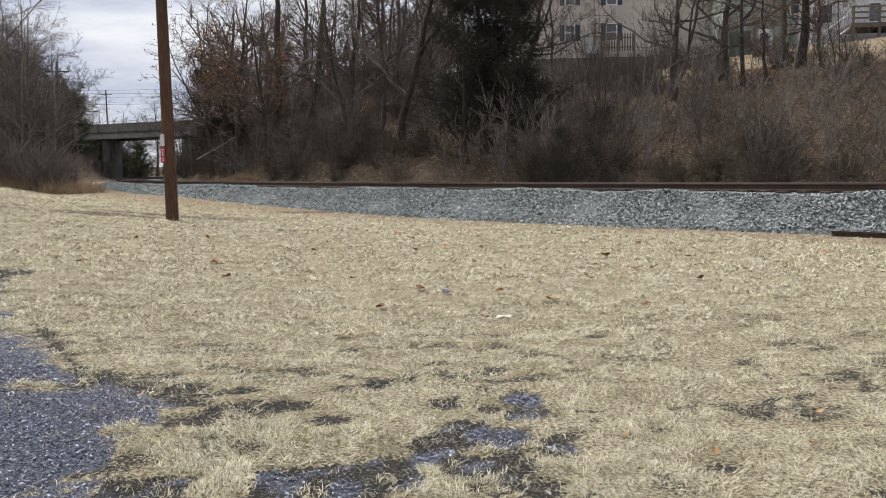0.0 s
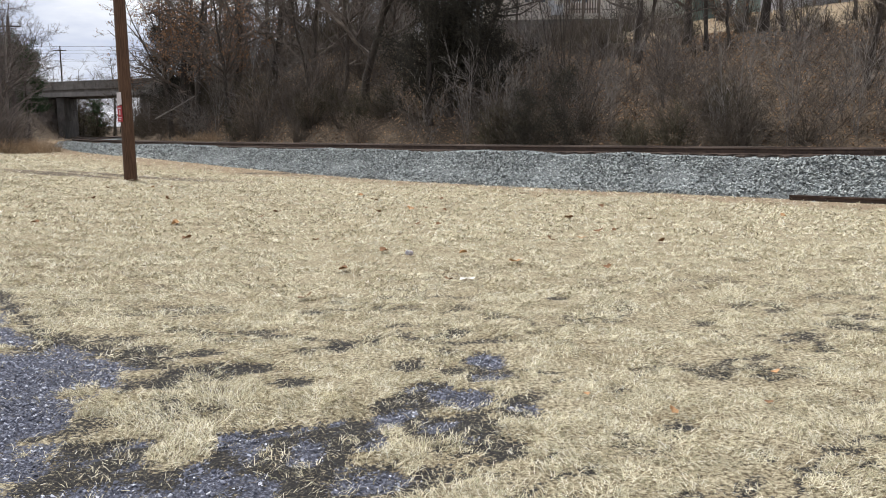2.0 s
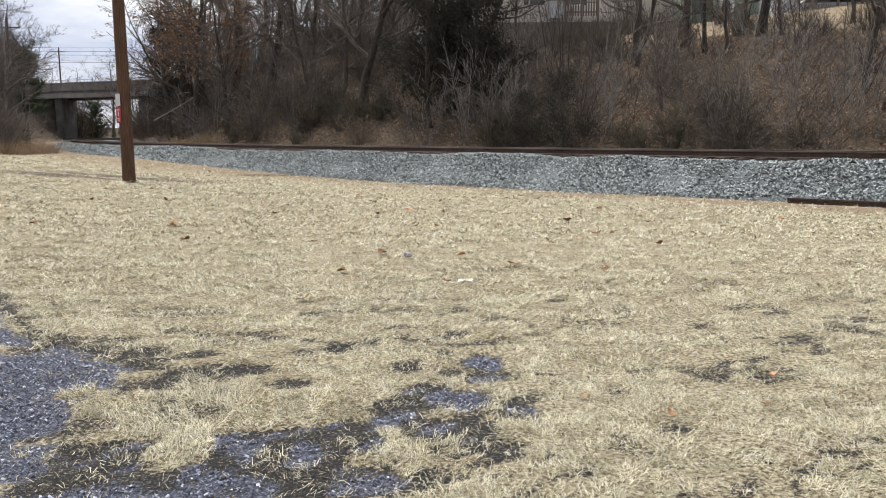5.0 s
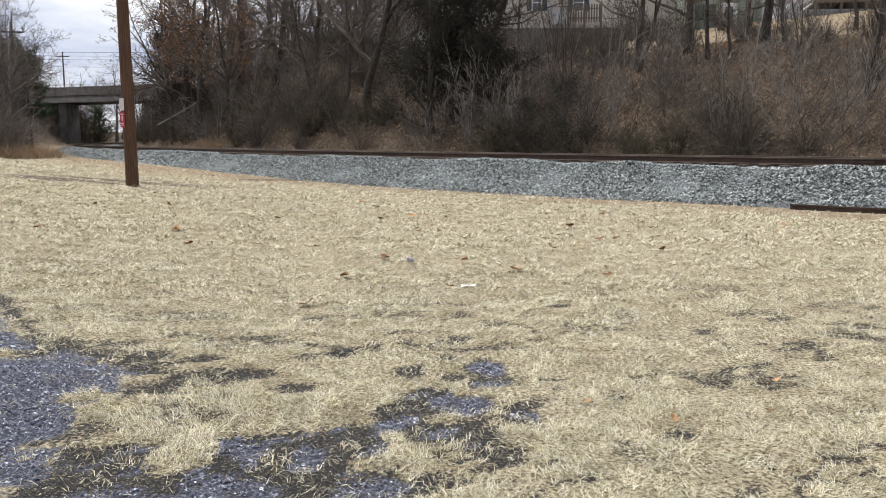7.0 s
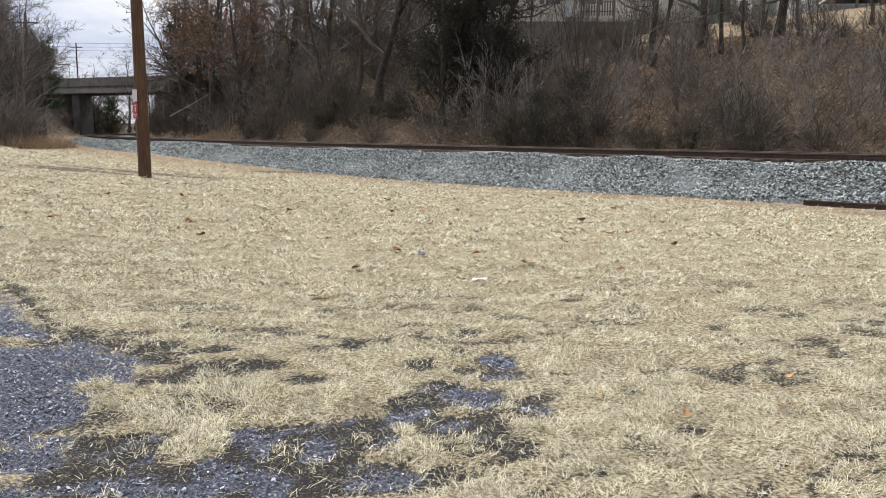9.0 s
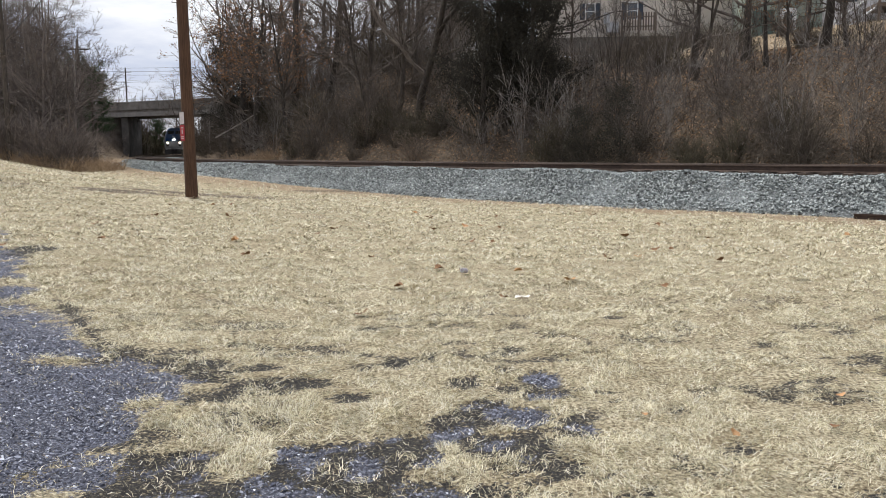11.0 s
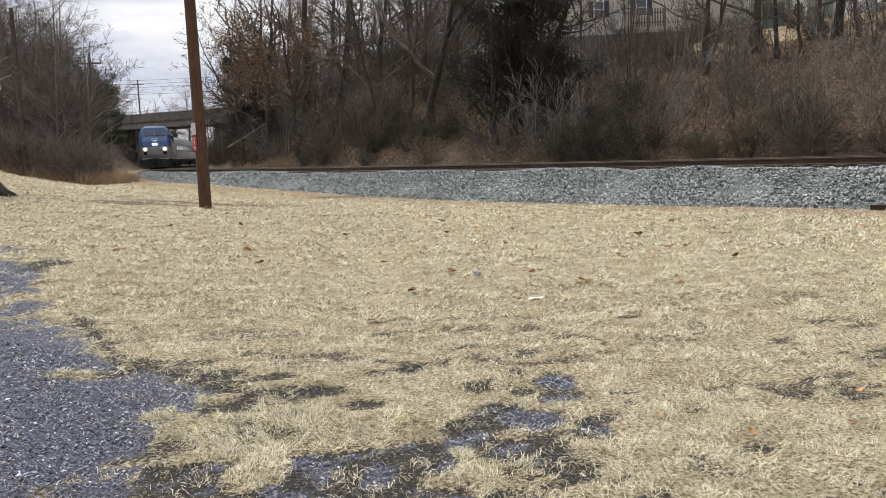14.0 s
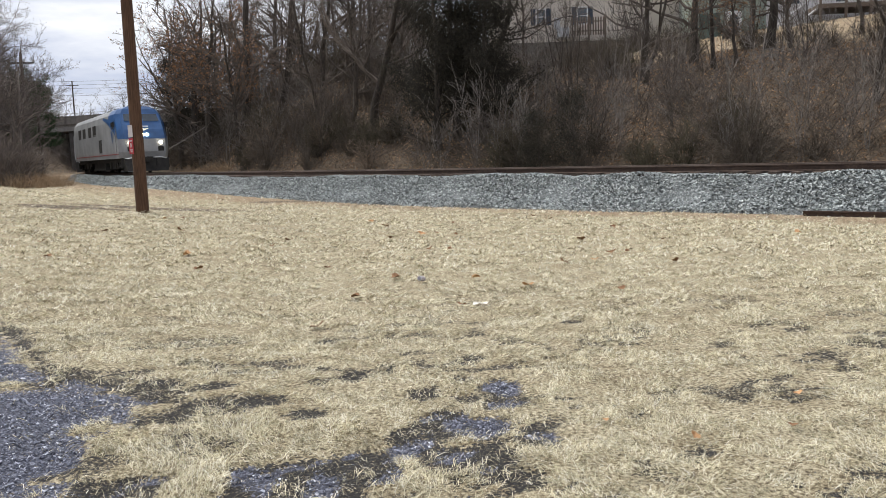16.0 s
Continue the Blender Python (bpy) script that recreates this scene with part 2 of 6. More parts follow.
def ground_material():
    """Dry lawn, leaf litter, bare dirt and dark stone chips, blended by the sheet's own masks."""
    m = bpy.data.materials.new("ground_cover")
    m.use_nodes = True
    n, l = m.node_tree.nodes, m.node_tree.links
    b = n["Principled BSDF"]
    b.inputs["Roughness"].default_value = 0.95
    b.inputs["Specular IOR Level"].default_value = 0.15
    co = n.new("ShaderNodeTexCoord")

    def tone(scale, stops, detail=6.0, stretch=(1, 1, 1)):
        mp = n.new("ShaderNodeMapping")
        mp.inputs["Scale"].default_value = stretch
        l.new(co.outputs["Object"], mp.inputs["Vector"])
        no = n.new("ShaderNodeTexNoise")
        no.inputs["Scale"].default_value, no.inputs["Detail"].default_value = scale, detail
        no.inputs["Roughness"].default_value = 0.7
        l.new(mp.outputs["Vector"], no.inputs["Vector"])
        ra = n.new("ShaderNodeValToRGB")
        while len(ra.color_ramp.elements) < len(stops):
            ra.color_ramp.elements.new(0.5)
        for e, (p, c) in zip(ra.color_ramp.elements, stops):
            e.position, e.color = p, (*c, 1)
        l.new(no.outputs["Fac"], ra.inputs["Fac"])
        return ra.outputs["Color"], no.outputs["Fac"]

    def blend(a, c, fac, kind="MIX"):
        mx = n.new("ShaderNodeMix")
        mx.data_type, mx.blend_type = "RGBA", kind
        l.new(a, mx.inputs["A"])
        l.new(c, mx.inputs["B"])
        if isinstance(fac, float):
            mx.inputs["Factor"].default_value = fac
        else:
            l.new(fac, mx.inputs["Factor"])
        return mx.outputs["Result"]

    def mask(name):
        at = n.new("ShaderNodeAttribute")
        at.attribute_name = name
        if name == "litter":
            return at.outputs["Fac"]
        # the border breaks up into crumbs
        no = n.new("ShaderNodeTexNoise")
        no.inputs["Scale"].default_value, no.inputs["Detail"].default_value = (46.0 if name != "edging" else 9.0), 7.0
        no.inputs["Roughness"].default_value = 0.7
        l.new(co.outputs["Object"], no.inputs["Vector"])
        ad = n.new("ShaderNodeMath")
        ad.operation = "MULTIPLY_ADD"
        ad.inputs[1].default_value = 3.2
        l.new(no.outputs["Fac"], ad.inputs[0])
        l.new(at.outputs["Fac"], ad.inputs[2])
        mr = n.new("ShaderNodeMapRange")
        mr.inputs["From Min"].default_value, mr.inputs["From Max"].default_value = (2.0, 2.3) if name != "edging" else (1.8, 2.5)
        l.new(ad.outputs["Value"], mr.inputs["Value"])
        return mr.outputs["Result"]

    fine, hf = tone(38, [(0.38, (0.11, 0.088, 0.06)), (0.48, (0.44, 0.378, 0.255)), (0.60, (0.85, 0.775, 0.575))], 8)
    mid, _ = tone(1.1, [(0.30, (0.62, 0.58, 0.52)), (0.70, (1.0, 1.0, 1.0))], 5)
    grass = blend(fine, mid, 0.75, "MULTIPLY")
    crumb, hc = tone(130, [(0.36, (0.30, 0.27, 0.24)), (0.56, (1.0, 1.0, 1.0))], 4)
    grass = blend(grass, crumb, 0.5, "MULTIPLY")
    streak, _ = tone(2.6, [(0.42, (1, 1, 1)), (0.66, (0.58, 0.52, 0.44))], 8, (0.6, 1.3, 1))
    grass = blend(grass, streak, 0.5, "MULTIPLY")
    dirt, _ = tone(55, [(0.3, (0.018, 0.017, 0.017)), (0.52, (0.042, 0.040, 0.039)), (0.70, (0.16, 0.145, 0.12))], 9)
    chips, _ = tone(60, [(0.32, (0.03, 0.032, 0.042)), (0.52, (0.11, 0.115, 0.15)), (0.68, (0.40, 0.42, 0.50))], 4)
    leaf, hl = tone(7, [(0.3, (0.035, 0.026, 0.02)), (0.48, (0.082, 0.061, 0.043)), (0.70, (0.19, 0.134, 0.088))], 9)
    edge, _ = tone(24, [(0.32, (0.11, 0.08, 0.056)), (0.5, (0.27, 0.20, 0.13)), (0.68, (0.46, 0.365, 0.25))], 8)
    col = blend(grass, edge, mask("edging"))
    col = blend(col, dirt, mask("dirt"))
    col = blend(col, chips, mask("chips"))
    col = blend(col, leaf, mask("litter"))
    l.new(col, b.inputs["Base Color"])
    bu = n.new("ShaderNodeBump")
    bu.inputs["Strength"].default_value, bu.inputs["Distance"].default_value = 0.9, 0.04
    l.new(hf, bu.inputs["Height"])
    l.new(bu.outputs["Normal"], b.inputs["Normal"])
    return m


# ---------------------------------------------------------------- mesh tools
class Geo:
    """Gathers vertices and faces for one mesh."""

    def __init__(self):
        self.v, self.f, self.n = [], [], 0

    def add(self, verts, *faces):
        verts = np.asarray(verts, float).reshape(-1, 3)
        self.v.append(verts)
        for f in faces:
            self.f.append(np.asarray(f, int) + self.n)
        self.n += len(verts)
        return self

    def box(self, centre, size, rz=0.0, taper=1.0, rx=0.0, ry=0.0):
        s = np.array(size) / 2
        c = np.array([(-1, -1, -1), (1, -1, -1), (1, 1, -1), (-1, 1, -1), (-1, -1, 1), (1, -1, 1), (1, 1, 1), (-1, 1, 1)], float)
        c[4:, :2] *= taper
        c = (c * s) @ np.array(Euler((radians(rx), radians(ry), radians(rz))).to_matrix()).T + np.array(centre)
        return self.add(c, [(0, 3, 2, 1), (4, 5, 6, 7), (0, 1, 5, 4), (1, 2, 6, 5), (2, 3, 7, 6), (3, 0, 4, 7)])

    def tubes(self, P, R, k=5, caps=True):
        """P: (m, n, 3) centre lines; R: (m, n) radii; k sides."""
        P, R = np.asarray(P, float), np.asarray(R, float)
        if P.ndim == 2:
            P, R = P[None], R[None]
        m, n = R.shape
        d = np.gradient(P, axis=1)
        d /= np.linalg.norm(d, axis=2, keepdims=True) + 1e-9
        mean = d.mean(1)
        ref = np.where(np.abs(mean[:, 2:]) > 0.8, np.array([[1.0, 0.13, 0]]), np.array([[0.1, 0.2, 1.0]]))
        a = np.cross(d, ref[:, None, :])
        a /= np.linalg.norm(a, axis=2, keepdims=True) + 1e-9
        b = np.cross(d, a)
        ang = np.arange(k) * 2 * math.pi / k
        V = P[:, :, None] + R[:, :, None, None] * (a[:, :, None] * np.cos(ang)[:, None] + b[:, :, None] * np.sin(ang)[:, None])
        idx = np.arange(m * n * k).reshape(m, n, k)
        q = np.stack([idx[:, :-1], np.roll(idx, -1, 2)[:, :-1], np.roll(idx, -1, 2)[:, 1:], idx[:, 1:]], -1).reshape(-1, 4)
        fs = [q[:, ::-1]]
        if caps:
            fs += [idx[:, 0], idx[:, -1][:, ::-1]]
        return self.add(V.reshape(-1, 3), *fs)

    def cyl(self, p, q, r, k=12, r2=None):
        return self.tubes([p, q], [r, r if r2 is None else r2], k)

    def lathe(self, base, prof, k=16):
        """prof: (radius, height) pairs turned about z."""
        P = [(base[0], base[1], base[2] + h) for _, h in prof]
        ang = np.arange(k) * 2 * math.pi / k
        V = np.array([[(p[0] + r * math.cos(a), p[1] + r * math.sin(a), p[2]) for a in ang] for p, (r, _) in zip(P, prof)])
        n = len(prof)
        idx = np.arange(n * k).reshape(n, k)
        q = np.stack([idx[:-1], np.roll(idx, -1, 1)[:-1], np.roll(idx, -1, 1)[1:], idx[1:]], -1).reshape(-1, 4)
        return self.add(V.reshape(-1, 3), q, [idx[0][::-1]], [idx[-1]])

    def mesh(self, name, mat, smooth=False):
        me = bpy.data.meshes.new(name)
        v = np.concatenate(self.v) if self.v else np.zeros((0, 3))
        loops = np.concatenate([f.reshape(-1) for f in self.f])
        used, loops = np.unique(loops, return_inverse=True)
        v, loops = v[used], loops.ravel()
        sizes = np.concatenate([np.full(len(f), f.shape[1]) for f in self.f])
        me.vertices.add(len(v))
        me.vertices.foreach_set("co", v.astype(np.float32).ravel())
        me.loops.add(len(loops))
        me.loops.foreach_set("vertex_index", loops.astype(np.int32))
        me.polygons.add(len(sizes))
        me.polygons.foreach_set("loop_start", (np.cumsum(sizes) - sizes).astype(np.int32))
        me.polygons.foreach_set("use_smooth", np.full(len(sizes), smooth, dtype=bool))
        me.update(calc_edges=True)
        me.validate()
        me.materials.append(mat)
        return me


def part(name, geo, mat, parent=None, label="", smooth=False, at=None):
    """Links one mesh under its thing; with no parent it is a thing of its own."""
    ob = new(name, geo.mesh(name, mat, smooth) if isinstance(geo, Geo) else geo)
    if parent is not None:
        ob.parent = parent
    if at is not None:
        ob.matrix_basis = at
    return tagged(ob, label)


def thing(name, label, category, group="", at=None, kind=""):
    ob = new(name)
    ob.empty_display_size = 0.2
    if at is not None:
        ob.matrix_basis = at
    return tagged(ob, label, category, group, kind)


def lattice(ix, iy, seed):
    h = np.sin(ix * 127.1 + iy * 311.7 + seed * 74.7) * 43758.5453
    return h - np.floor(h)


def vnoise(x, y, seed=0, octaves=3):
    """Soft value noise, 0 to 1."""
    x, y = np.asarray(x, float), np.asarray(y, float)
    out, amp, tot = 0.0, 1.0, 0.0
    for o in range(octaves):
        ix, iy = np.floor(x), np.floor(y)
        fx, fy = x - ix, y - iy
        fx, fy = fx * fx * (3 - 2 * fx), fy * fy * (3 - 2 * fy)
        a = lattice(ix, iy, seed + o) * (1 - fx) + lattice(ix + 1, iy, seed + o) * fx
        c = lattice(ix, iy + 1, seed + o) * (1 - fx) + lattice(ix + 1, iy + 1, seed + o) * fx
        out = out + amp * (a * (1 - fy) + c * fy)
        tot += amp
        amp *= 0.5
        x, y = x * 2.03 + 5.1, y * 2.03 + 9.7
    return out / tot


def smooth(x, a, b):
    t = np.clip((np.asarray(x, float) - a) / (b - a), 0, 1)
    return t * t * (3 - 2 * t)


# ---------------------------------------------------------------- the line of the track
RAILZ = 1.12
TS = np.arange(-60, 480, 0.5)
TH = np.radians(np.interp(TS, [-60, -11.8, 35, 55, 75, 95, 120, 150, 480], [52, 52, 36.1, 28.6, 21.3, 16.6, 10.7, 4.5, -3]))
step = np.stack([-np.sin(TH), np.cos(TH)], 1) * 0.5
TP = np.cumsum(step, 0)
TP = TP - TP[np.searchsorted(TS, 0.0)] + np.array([11.3, 21.0])
TN = np.stack([-np.cos(TH), -np.sin(TH)], 1)


def track(s, u=0.0, z=0.0):
    """The place s metres along the line, u metres to the lawn's side."""
    x, y = np.interp(s, TS, TP[:, 0]), np.interp(s, TS, TP[:, 1])
    h = np.interp(s, TS, TH)
    return np.stack([x - u * np.cos(h), y - u * np.sin(h), np.zeros_like(x) + z], -1)


def along(x, y):
    """s and u of places."""
    p = np.stack([np.ravel(x), np.ravel(y)], 1)
    S, U = np.zeros(len(p)), np.zeros(len(p))
    for i in range(0, len(p), 20000):
        q = p[i:i + 20000]
        near = TP[:480:2] if len(q) and q[:, 1].max() < 60 and np.abs(q[:, 0]).max() < 60 else TP[::2]
        d = q[:, None] - near[None]
        k = (d ** 2).sum(2).argmin(1) * 2
        S[i:i + 20000] = TS[k]
        q = p[i:i + 20000] - TP[k]
        side = np.sign((q * TN[k]).sum(1))
        U[i:i + 20000] = side * np.sqrt((q ** 2).sum(1))
    return S.reshape(np.shape(x)), U.reshape(np.shape(x))


def ground_z(x, y, su=None):
    x, y = np.asarray(x, float), np.asarray(y, float)
    s, u = su if su is not None else along(x, y)
    near = smooth(u, 3.5, 15)
    z = 0.068 * np.maximum(0, -x - 1.5) * near * (1 - smooth(-x, 14, 60) * 0.6)
    z = np.maximum(z, (0.42 * smooth(s, 12, 38) + 0.3 * smooth(s, 38, 58)) * smooth(u, 1.5, 3.5))
    z = z + 2.2 * smooth(-x - 0.56 * y, -1.0, 9) * smooth(y, 20, 40) * near
    z = z + 0.05 * (vnoise(x * 0.35, y * 0.35, 3) - 0.5) * smooth(np.hypot(x, y), 6, 14)
    bank = 6.0 * smooth(u, 4.8, 15) * smooth(y, 51, 70) * (1 - 0.7 * smooth(y, 133, 150))
    z = np.maximum(z, bank + 0.15 * z)
    v = -u
    knots = [0, 3.4, 5.0, 8, 14, 20, 28, 42, 80, 200]
    gentle = np.interp(v, knots, [0.3, 0.35, 0.8, 1.9, 4.0, 5.9, 7.55, 10.6, 13.0, 15.0])
    steep = np.interp(v, knots, [0.3, 0.35, 1.0, 3.1, 6.8, 9.2, 11.2, 12.6, 13.5, 15.0])
    west = 1 - smooth(x / np.maximum(y, 5), -0.05, 0.09)
    hill = gentle + (steep - gentle) * west
    hill = np.where(v > 5, hill + 0.9 * (vnoise(x * 0.16, y * 0.16, 8) - 0.5) * smooth(v, 5, 12) * (1 - smooth(v, 25, 32)), hill)
    hill = hill * (1 - 0.3 * smooth(s, 76, 108) * smooth(v, 6, 14)) * (1 - 0.6 * smooth(s, 130, 150))
    z = np.where(u < 0, hill, z)
    return z


# ---------------------------------------------------------------- ground
def ellipses(x, y, spots):
    f = np.zeros_like(x)
    for cx, cy, rx, ry, k in spots:
        f = np.maximum(f, k * np.exp(-(((x - cx) / (1.3 * rx)) ** 2 + ((y - cy) / (1.3 * ry)) ** 2) ** 1.5))
    return f


CHIP_SPOTS = [(-0.68, 4.22, 0.38, 0.19, 1), (-0.33, 4.34, 0.13, 0.19, 1), (-0.88, 4.04, 0.25, 0.15, 1), (0.11, 4.97, 0.17, 0.22, 1), (0.19, 4.34, 0.18, 0.19, 0.9),
              (-0.06, 4.62, 0.13, 0.19, 0.8), (0.55, 5.71, 0.12, 0.17, 0.9), (0.53, 5.34, 0.15, 0.10, 0.8), (0.66, 4.68, 0.13, 0.16, 0.6), (-0.42, 4.00, 0.11, 0.09, 0.9),
              (-1.31, 4.04, 0.32, 0.10, 0.8), (-1.46, 4.23, 0.21, 0.08, 0.7), (0.38, 4.90, 0.13, 0.17, 0.8), (-0.20, 4.19, 0.11, 0.11, 0.8), (-0.6, 3.7, 0.8, 0.2, 0.8)]
DIRT_SPOTS = [(-1.87, 6.04, 0.17, 0.16, 1), (-1.49, 6.02, 0.17, 0.13, 0.9), (-1.57, 5.32, 0.11, 0.20, 1), (-1.25, 5.66, 0.35, 0.19, 1), (-0.73, 5.28, 0.13, 0.12, 1), (-1.54, 5.50, 0.10, 0.16, 0.9),
              (-0.25, 6.28, 0.08, 0.14, 1), (-0.52, 6.16, 0.11, 0.17, 1), (-0.78, 6.01, 0.12, 0.13, 0.8), (0.38, 6.55, 0.10, 0.13, 1), (0.01, 5.67, 0.15, 0.21, 1), (0.26, 5.95, 0.12, 0.13, 0.9),
              (-0.09, 4.74, 0.14, 0.20, 1), (0.36, 4.29, 0.12, 0.28, 1), (0.49, 4.07, 0.14, 0.15, 0.9), (0.31, 5.45, 0.11, 0.13, 0.8), (1.49, 4.33, 0.16, 0.14, 0.6), (1.47, 4.75, 0.13, 0.10, 0.5),
              (0.79, 4.89, 0.17, 0.21, 0.6), (1.05, 6.81, 0.09, 0.14, 0.7), (2.35, 6.73, 0.29, 0.18, 0.6), (-0.85, 7.42, 0.13, 0.12, 0.8), (1.43, 7.85, 0.16, 0.13, 0.7), (-0.34, 7.34, 0.08, 0.12, 0.6),
              (-0.08, 6.88, 0.12, 0.15, 0.6), (-1.61, 7.62, 0.32, 0.23, 0.45), (-5.65, 12.43, 0.37, 0.40, 0.6), (0.55, 12.28, 0.25, 0.26, 0.5), (2.35, 9.62, 0.34, 0.24, 0.35), (3.41, 7.33, 0.14, 0.16, 0.6),
              (2.87, 6.06, 0.14, 0.16, 0.5), (2.16, 4.82, 0.14, 0.15, 0.5), (-5.92, 11.30, 0.35, 0.89, 0.9)]
TONGUES = [(-1.54, 4.80, 0.24, 0.25, 1), (-1.12, 5.03, 0.38, 0.27, 1), (-1.72, 4.39, 0.19, 0.09, 0.9), (-1.17, 4.18, 0.13, 0.19, 0.9), (-0.51, 4.92, 0.27, 0.20, 1),
           (-0.81, 4.65, 0.29, 0.16, 0.9), (-0.85, 5.37, 0.22, 0.10, 0.8), (-1.73, 5.41, 0.15, 0.13, 0.7)]
TUFTS = [(0.18, 4.17, 0.13, 0.11, 1), (-0.26, 4.05, 0.14, 0.09, 0.8), (-1.10, 4.97, 0.38, 0.27, 1), (-1.18, 4.22, 0.13, 0.18, 0.9), (-0.51, 4.92, 0.27, 0.20, 0.7), (-1.6, 4.7, 0.3, 0.2, 0.7)]
WORN_STRIPS = [(-9.6, 23.6, 1.6, 0.9, 1.0), (-8.6, 25.6, 2.2, 1.0, 0.9), (-6.0, 26.2, 2.2, 0.8, 0.8), (-13.4, 23.6, 2.0, 0.5, 0.8), (-15.5, 30, 3.0, 1.0, 0.6), (-4.2, 31.5, 2.6, 0.9, 0.7), (-19.0, 36.0, 3.0, 1.0, 0.5)]


def masks(x, y, s, u):
    """Stone chips, dirt, litter and the brown strip by the ballast, each 0 to 1."""
    wob = (vnoise(x * 1.7, y * 1.7, 21, 6) - 0.5) * 1.6 + (vnoise(x * 9, y * 9, 29, 3) - 0.5) * 0.8
    edge = np.interp(y, [0, 4.0, 4.25, 4.37, 4.54, 4.79, 5.29, 5.8, 6.1, 6.56, 7.09, 8.1, 9.45, 10.79, 13.25], [-1.7, -1.81, -1.88, -1.84, -1.68, -1.8, -1.84, -1.98, -2.53, -3.03, -3.44, -4.11, -4.97, -5.81, -7.3])
    drive = smooth(edge + wob * 0.32 - x, -0.12, 0.14) * (1 - smooth(y + wob, 12.5, 14.0)) * smooth(x, -26, -20)
    thin = smooth(vnoise(x * 2.6, y * 2.6, 5, 4), 0.48, 0.60)
    drive = drive * (1 - 0.75 * thin * smooth(y, 6.2, 8.5)) * (1 - 0.9 * ellipses(x, y, [(-2.9, 5.95, 0.28, 0.1, 1)]))
    e = ellipses(x, y, CHIP_SPOTS)
    raw = smooth(e + wob * 0.42, 0.36, 0.66) * (e > 0.08)
    speckle = vnoise(x * 6, y * 7, 83, 4)
    spots = raw * smooth(speckle, 0.40, 0.54)
    drive = drive * smooth(speckle + 0.5 * (edge - x), 0.40, 0.58)
    tongue = ellipses(x, y, TONGUES)
    chips = np.clip(np.maximum(drive, spots) * (1 - smooth(tongue + wob * 0.3, 0.35, 0.6)), 0, 1)
    d = ellipses(x, y, DIRT_SPOTS)
    dirt = smooth(d + wob * 0.5, 0.4, 0.8) * (d > 0.06) * 0.9
    worn = smooth(0.6 * vnoise(x * 1.6, y * 2.4, 33, 4) + 0.4 * vnoise(x * 8, y * 11, 35, 3), 0.53, 0.62) * (0.9 - 0.75 * smooth(y, 6, 12)) * 0.8
    around = smooth(edge + 1.6 - x, 0, 1.5) * smooth(9.5 - y, 0, 3) * smooth(vnoise(x * 2.3, y * 2.3, 13, 4), 0.42, 0.62)
    dirt = np.clip(np.maximum(np.maximum(dirt, worn * (u > 3)), around * 0.7), 0, 1)
    ring = smooth(np.maximum(edge + 0.5 - x, 0) * 2 * (x > edge) + e * 1.4 + wob * 0.7, 0.35, 0.75) * (1 - smooth(tongue, 0.15, 0.5)) * (y < 8)
    dirt = np.clip(np.maximum(np.maximum(dirt, 0.85 * ring), 0.9 * raw * (1 - smooth(tongue, 0.25, 0.5))), 0, 1)
    v = -u
    litter = np.where(u < 0, smooth(v, 3.0, 4.5) * (1 - smooth(v + 6 * (vnoise(x * 0.3, y * 0.3, 2) - 0.5), 26, 29)), 0)
    wild = smooth(u, 4.2, 6.0) * smooth(y + 3 * (vnoise(x * 0.4, y * 0.4, 4) - 0.5), 50, 53) * (1 - smooth(-x - 0.60 * y, 0, 3) * (1 - smooth(y, 70, 80)))
    litter = np.maximum(litter, wild)
    edging = (u > 0) * (1 - smooth(u + 2.0 * (vnoise(x * 0.7, y * 0.7, 6) - 0.5), 3.9, 6.0 + 2.5 * smooth(s, 15, 35)))
    edging = np.maximum(edging, 0.45 * smooth(vnoise(x * 0.25, y * 0.8, 41, 3), 0.6, 0.75) * smooth(y, 12, 20))
    strip = ellipses(x, y, WORN_STRIPS)
    bare = smooth(strip + 0.8 * (vnoise(x * 0.9, y * 1.6, 47, 3) - 0.5), 0.3, 0.8)
    edging = np.maximum(edging, bare)
    dirt = np.maximum(dirt, 0.62 * bare)
    edging = np.maximum(edging, 0.85 * smooth(v, 22, 26))
    litter = np.maximum(litter, smooth(y, 108, 120) * (np.abs(u) > 3.4))
    return chips, dirt, litter, edging


def graded(stops):
    out = [np.array([stops[0][0]])]
    for (a, d0), (b, d1) in zip(stops[:-1], stops[1:]):
        n = max(2, int(abs(b - a) / (0.5 * (d0 + d1))))
        w = np.cumsum(np.linspace(d0, d1, n))
        out.append(a + (b - a) * w / w[-1])
    return np.concatenate(out)


